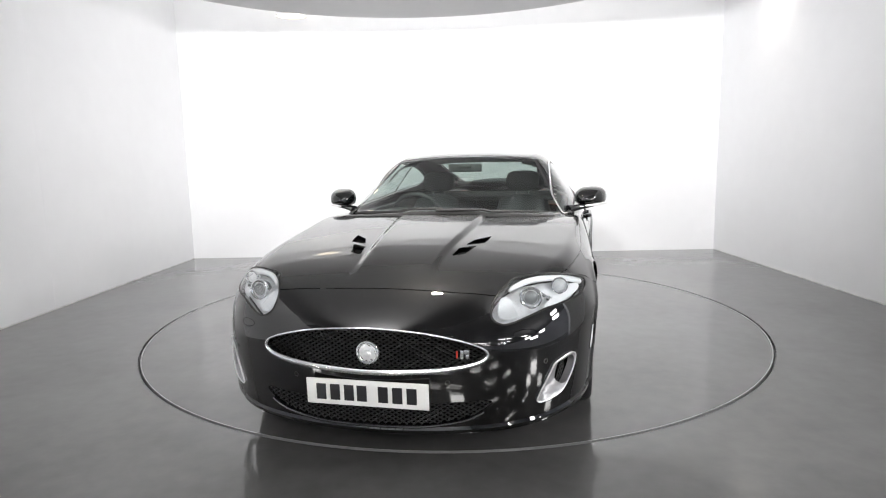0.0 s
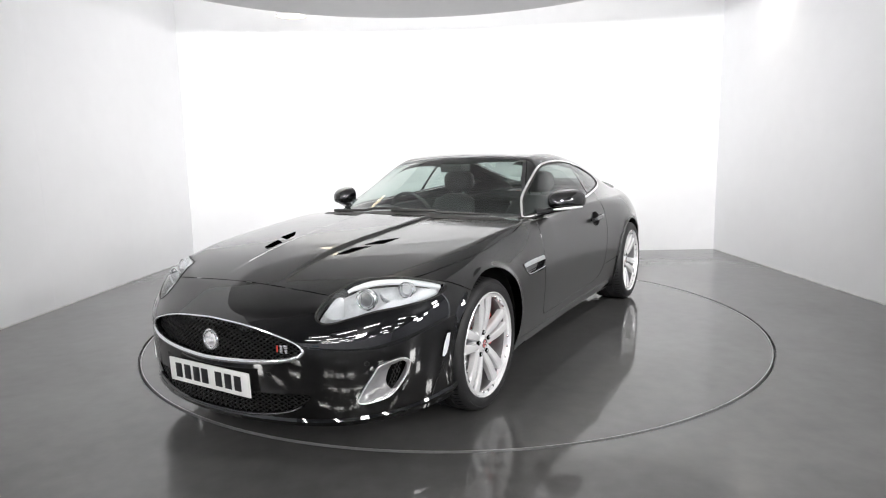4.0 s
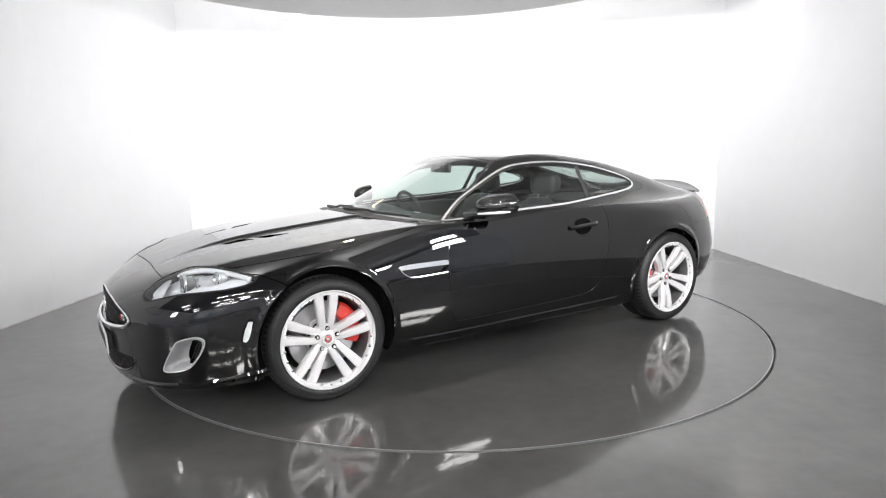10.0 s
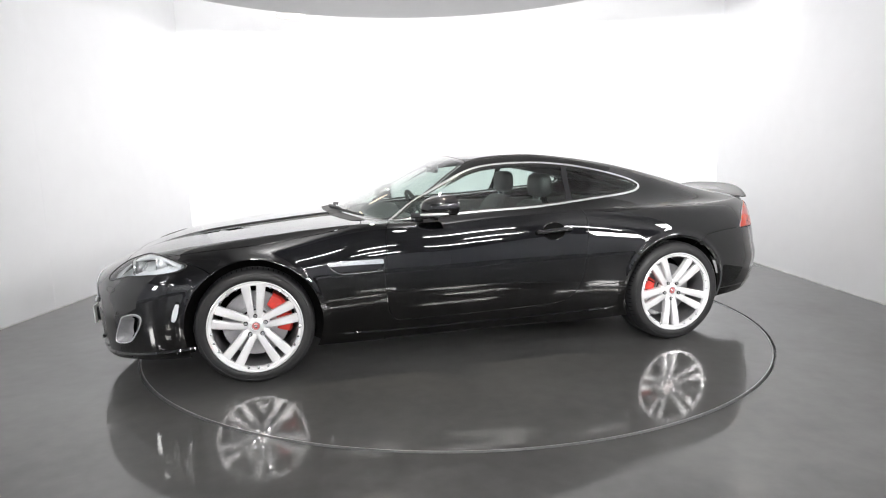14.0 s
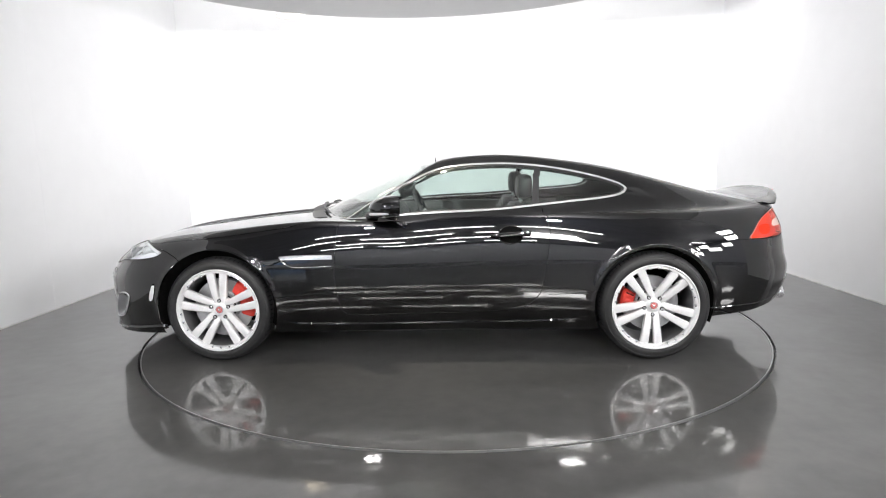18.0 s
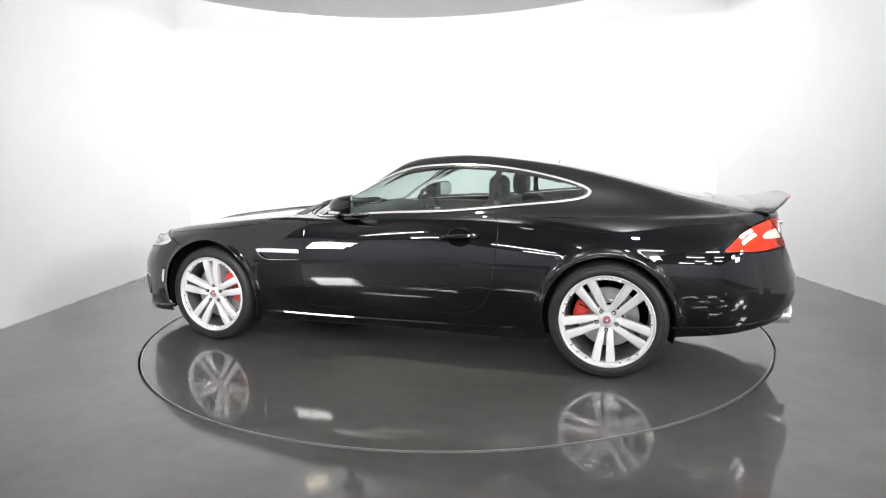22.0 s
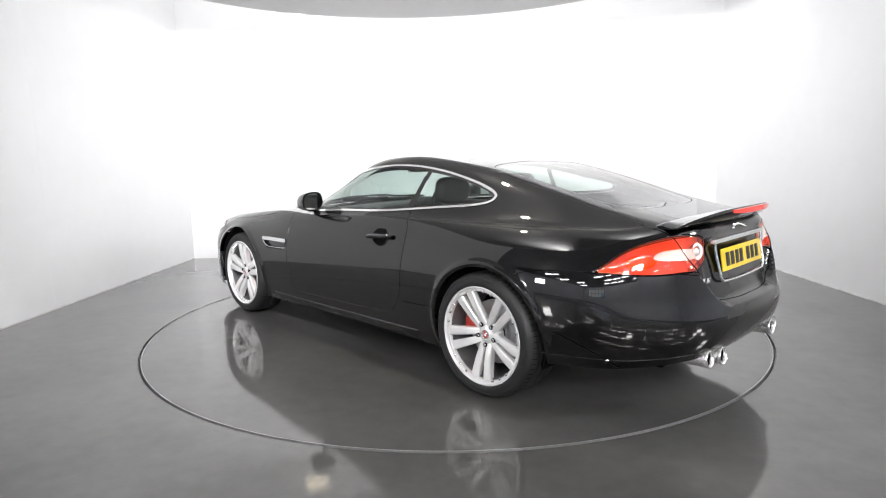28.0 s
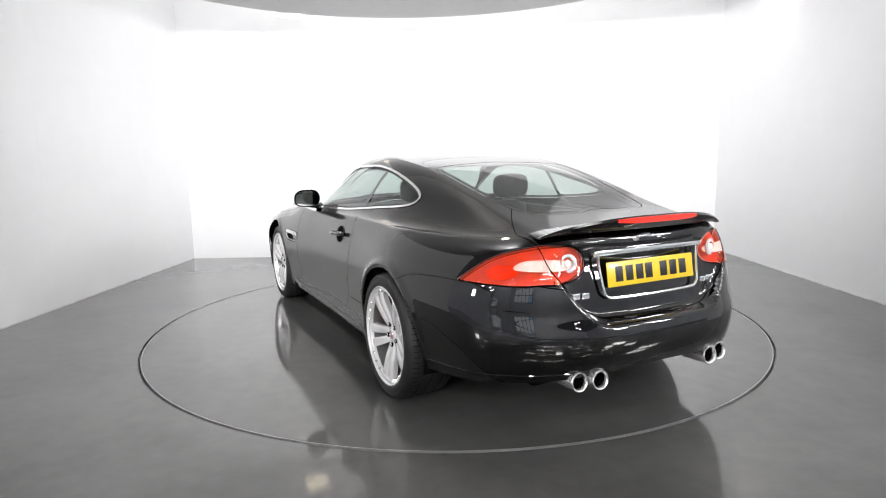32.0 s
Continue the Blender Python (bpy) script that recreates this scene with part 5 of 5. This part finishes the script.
# ---- door mirrors ----
MIRROR = material("mirror_glass", (0.9, 0.9, 0.9), 0.02, metal=1.0)
for k, sgn in enumerate((1, -1)):
    c = Vector((0.30, sgn * 0.900, 0.985))
    rows = []
    for u in np.linspace(0, 1, 12):
        x = 0.085 - 0.17 * (1 - u)
        g = (1 - ((u) ** 2.6)) ** 0.5 if u < 1 else 0.02
        g = max(g, 0.05)
        row = []
        for j in range(28):
            a = math.tau * j / 28
            ca, sa = math.cos(a), math.sin(a)
            py = math.copysign(abs(ca)**0.74, ca) * 0.100 * g + 0.014 * (1 - u) * (1 if ca > 0 else 0)
            pz = math.copysign(abs(sa)**0.78, sa) * (0.072 if sa > 0 else 0.056) * g
            row.append((c.x + x * 0.95 - 0.35 * py, c.y + sgn * py, c.z + pz - 0.01 * u))
        rows.append(row)
    bm = bmesh.new()
    loft(bm, rows)
    mir = part("door_mirror", bm, PAINT, doors[k], "black door mirror", sharp=50)
    bm = bmesh.new()
    bm.faces.new([bm.verts.new((p[0] - 0.0015, c.y + (p[1] - c.y) * 0.9, c.z + (p[2] - c.z) * 0.88)) for p in rows[0]])
    part("mirror_glass", bm, MIRROR, mir, "mirror glass")
    bm = bmesh.new()
    pts = [(c.x + 0.055 + 0.01 * math.sin(v * 3) - 0.13 * max(v - 0.5, 0) - 0.35 * (v - 0.4) * 0.2, c.y + sgn * (-0.03 + 0.145 * v), c.z - 0.047 + 0.012 * v) for v in np.linspace(0, 1, 9)]
    tube(bm, pts, [0.004, 0.006, 0.007, 0.008, 0.008, 0.008, 0.008, 0.007, 0.004], 8)
    part("indicator_strip", bm, SATIN, mir, "silver indicator strip")
    bm = bmesh.new()
    tube(bm, [(0.40, sgn * 0.760, 0.915), (0.37, sgn * 0.80, 0.922), (0.33, sgn * 0.86, 0.932), (0.30, sgn * 0.92, 0.938)], [0.030, 0.022, 0.018, 0.014], 10)
    part("mirror_arm", bm, GLOSS_BLACK, mir, "gloss black mirror arm")

# ---- wipers ----
for y0, y1, xo in ((-0.62, -0.02, 0.0), (-0.05, 0.58, 0.0)):
    bm = bmesh.new()
    pts = []
    for u in np.linspace(0, 1, 12):
        y = y0 + (y1 - y0) * u
        x = 0.835 - 0.30 * y * y - 0.055 * u + 0.01
        pts.append((x, y, float(top(np.array(x), np.array(y))) + 0.016))
    tube(bm, pts, [0.010, 0.012, 0.012, 0.011, 0.010, 0.009, 0.009, 0.009, 0.009, 0.008, 0.008, 0.006], 6)
    part("wiper", bm, BLACK, car, "black windscreen wiper")
bm = bmesh.new()
rows = []
for u in np.linspace(-1, 1, 25):
    y = 0.68 * u
    x = 0.845 - 0.27 * y * y
    rows.append([(x + 0.055, y, float(top(np.array(x + 0.055), np.array(y))) + 0.002), (x + 0.02, y, float(top(np.array(x + 0.02), np.array(y))) + 0.005), (x - 0.03, y, float(top(np.array(x - 0.03), np.array(y))) + 0.003), (x, y, float(top(np.array(x), np.array(y))) - 0.01)])
loft(bm, rows)
part("cowl", bm, BLACK, car, "black plastic scuttle panel")

# ---- cabin ----
bm = bmesh.new()
slab(bm, -1.25, -0.74, 0.26, 0.95, 0.74, 0.32)
part("cabin_floor", bm, DARK, car, "black carpet", smooth=False)
bm = bmesh.new()
rows = []
for u in np.linspace(-1, 1, 21):
    y = 0.70 * u
    hood = 0.035 * math.exp(-((y + 0.36) / 0.17)**2)
    rows.append([(0.74 - 0.1 * u * u, y, 0.86), (0.62 - 0.1 * u * u, y, 0.905), (0.42, y, 0.905 + hood), (0.31, y, 0.885 + hood), (0.27, y, 0.84), (0.30, y, 0.62), (0.60, y, 0.55)])
loft(bm, rows)
dash = part("dashboard", bm, LEATHER, car, "black leather dashboard", sharp=60)
for y in (0.28, -0.02, -0.62):
    bm = bmesh.new()
    ring_at(bm, (0.275, y, 0.80), (-1, 0, 0.2), 0.045, 0.006, 24, 6)
    part("air_vent", bm, CHROME, dash, "round chrome-edged air vent")
bm = bmesh.new()
slab(bm, -0.60, -0.11, 0.45, 0.34, 0.11, 0.60, 0.04, 3)
part("centre_console", bm, LEATHER, car, "black centre console")
bm = bmesh.new()
wc, wax = Vector((0.13, -0.36, 0.845)), Vector((-0.92, 0, 0.38)).normalized()
ring_at(bm, wc, wax, 0.180, 0.015, 40, 10)
steer = part("steering_wheel", bm, LEATHER, car, "black leather steering wheel")
bm = bmesh.new()
ball(bm, wc - wax * 0.02, 0.062, (0.5, 1.1, 0.9), 18)
tube(bm, [wc, wc - wax * 0.22], 0.03, 10)
part("wheel_boss", bm, LEATHER, steer, "black steering wheel boss")
for q in (Vector((0, 0.165, 0)), Vector((0, -0.165, 0)), Vector((0.06, 0, -0.155)) * 1.0):
    bm = bmesh.new()
    tube(bm, [wc - wax * 0.01, wc + q], [0.02, 0.011], 8)
    part("wheel_spoke", bm, SATIN, steer, "silver steering wheel spoke")


def seat(x, y, rear=False):
    ob = new("seat")
    ob.parent = car
    ob.matrix_local = pose(x, y, 0)
    tagged(ob, "black leather rear seat" if rear else "black leather sports seat")
    w = 0.24 if not rear else 0.25
    bm = bmesh.new()
    slab(bm, -0.26, -w, 0.34, 0.27, w, 0.52, 0.06, 4)
    part("seat_cushion", bm, LEATHER, ob, sharp=60)
    bm = bmesh.new()
    rows = []
    H = 0.50 if not rear else 0.47
    for u in np.linspace(0, 1, 12):
        z = 0.46 + H * u
        xb = -0.22 - 0.20 * u - (0.03 * u * u)
        ww = w * (1.0 - 0.30 * max(u - 0.55, 0) / 0.45) * (1 - 0.5 * max(u - 0.93, 0) / 0.07)
        th = 0.075 * (1 - 0.35 * u)
        row = []
        for j in range(24):
            a = math.tau * j / 24
            row.append((xb + th * math.copysign(abs(math.cos(a))**0.7, math.cos(a)) + 0.035 * abs(math.sin(a))**4 * (1 - u), ww * math.copysign(abs(math.sin(a))**0.6, math.sin(a)), z))
        rows.append(row)
    loft(bm, rows)
    part("backrest", bm, LEATHER, ob, sharp=60)
    if not rear:
        bm = bmesh.new()
        ball(bm, (0, 0, 0), 1.0, (1, 1, 1), 24)
        for v in bm.verts:
            q = [math.copysign(abs(c) ** 0.62, c) for c in v.co]
            v.co = (-0.50 + 0.056 * q[0], 0.138 * q[1], 1.065 + 0.086 * q[2])
        part("headrest", bm, LEATHER, ob, "black leather headrest", sharp=60)
        for q in (-0.05, 0.05):
            bm = bmesh.new()
            tube(bm, [(-0.46, q, 0.90), (-0.495, q, 1.02)], 0.007, 8)
            part("headrest_post", bm, CHROME, ob, "chrome headrest post")
    return ob


seat(-0.12, 0.36)
seat(-0.12, -0.36)
seat(-0.78, 0.34, True)
seat(-0.78, -0.34, True)
bm = bmesh.new()
slab(bm, -1.90, -0.60, 0.86, -1.12, 0.60, 0.905, 0.02)
part("parcel_shelf", bm, SHELF, car, "black parcel shelf")
for sgn in (1, -1):
    bm = bmesh.new()
    slab(bm, -1.0, sgn * 0.70 - 0.03, 0.35, 0.45, sgn * 0.70 + 0.03, 0.905, 0.02)
    part("door_card", bm, LEATHER, doors[0 if sgn > 0 else 1], "black leather door lining")
bm = bmesh.new()
slab(bm, 0.070, -0.125, 1.165, 0.095, 0.125, 1.225, 0.012, 3)
mirror_in = part("rear_view_mirror", bm, BLACK, car, "black rear-view mirror")
bm = bmesh.new()
slab(bm, 0.066, -0.118, 1.171, 0.0705, 0.118, 1.219, 0.002)
part("mirror_glass", bm, MIRROR, mirror_in, "mirror glass")
bm = bmesh.new()
slab(bm, 0.05, -0.055, 1.195, 0.12, 0.055, 1.222, 0.012, 3)
part("mirror_foot", bm, BLACK, mirror_in, "black sensor housing")
bm = bmesh.new()
rows = []
for u in np.linspace(0, 1, 12):
    x = -0.02 - 0.95 * u
    rows.append([(x, y, float(top(np.array(x), np.array(y))) - 0.022) for y in np.linspace(-0.50, 0.50, 15)])
loft(bm, rows, False, False)
part("headliner", bm, LEATHER, car, "dark headlining")

# ---- the turntable and what turns on it ----
turntable = tagged(new("turntable"), "round flush turntable painted dark grey like the floor", "turntable")
bm = bmesh.new()
bmesh.ops.create_cone(bm, cap_ends=True, segments=160, radius1=TABLE_R - 0.012, radius2=TABLE_R - 0.012, depth=0.06, matrix=Matrix.Translation((0, 0, -0.03)))
part("deck", bm, FLOOR, turntable, "dark grey painted deck", smooth=False)
bm = bmesh.new()
revolve(bm, [(TABLE_R - 0.012, -0.001), (TABLE_R - 0.012, 0.0015), (TABLE_R - 0.006, 0.0015), (TABLE_R - 0.005, -0.05)], 160, "z")
part("edge_rim", bm, IRON, turntable, "worn grey steel edge")


def motions():
    rows = []
    for t, deg in TURN:
        a = radians(deg)
        c, s = math.cos(a), math.sin(a)
        rows.append((t, pose(c * CAR_X - s * CAR_Y, s * CAR_X + c * CAR_Y, 0, 0, 0, deg)))
    walk(car, rows)
    walk(turntable, [(t, pose(0, 0, 0, 0, 0, deg)) for t, deg in TURN])


motions()
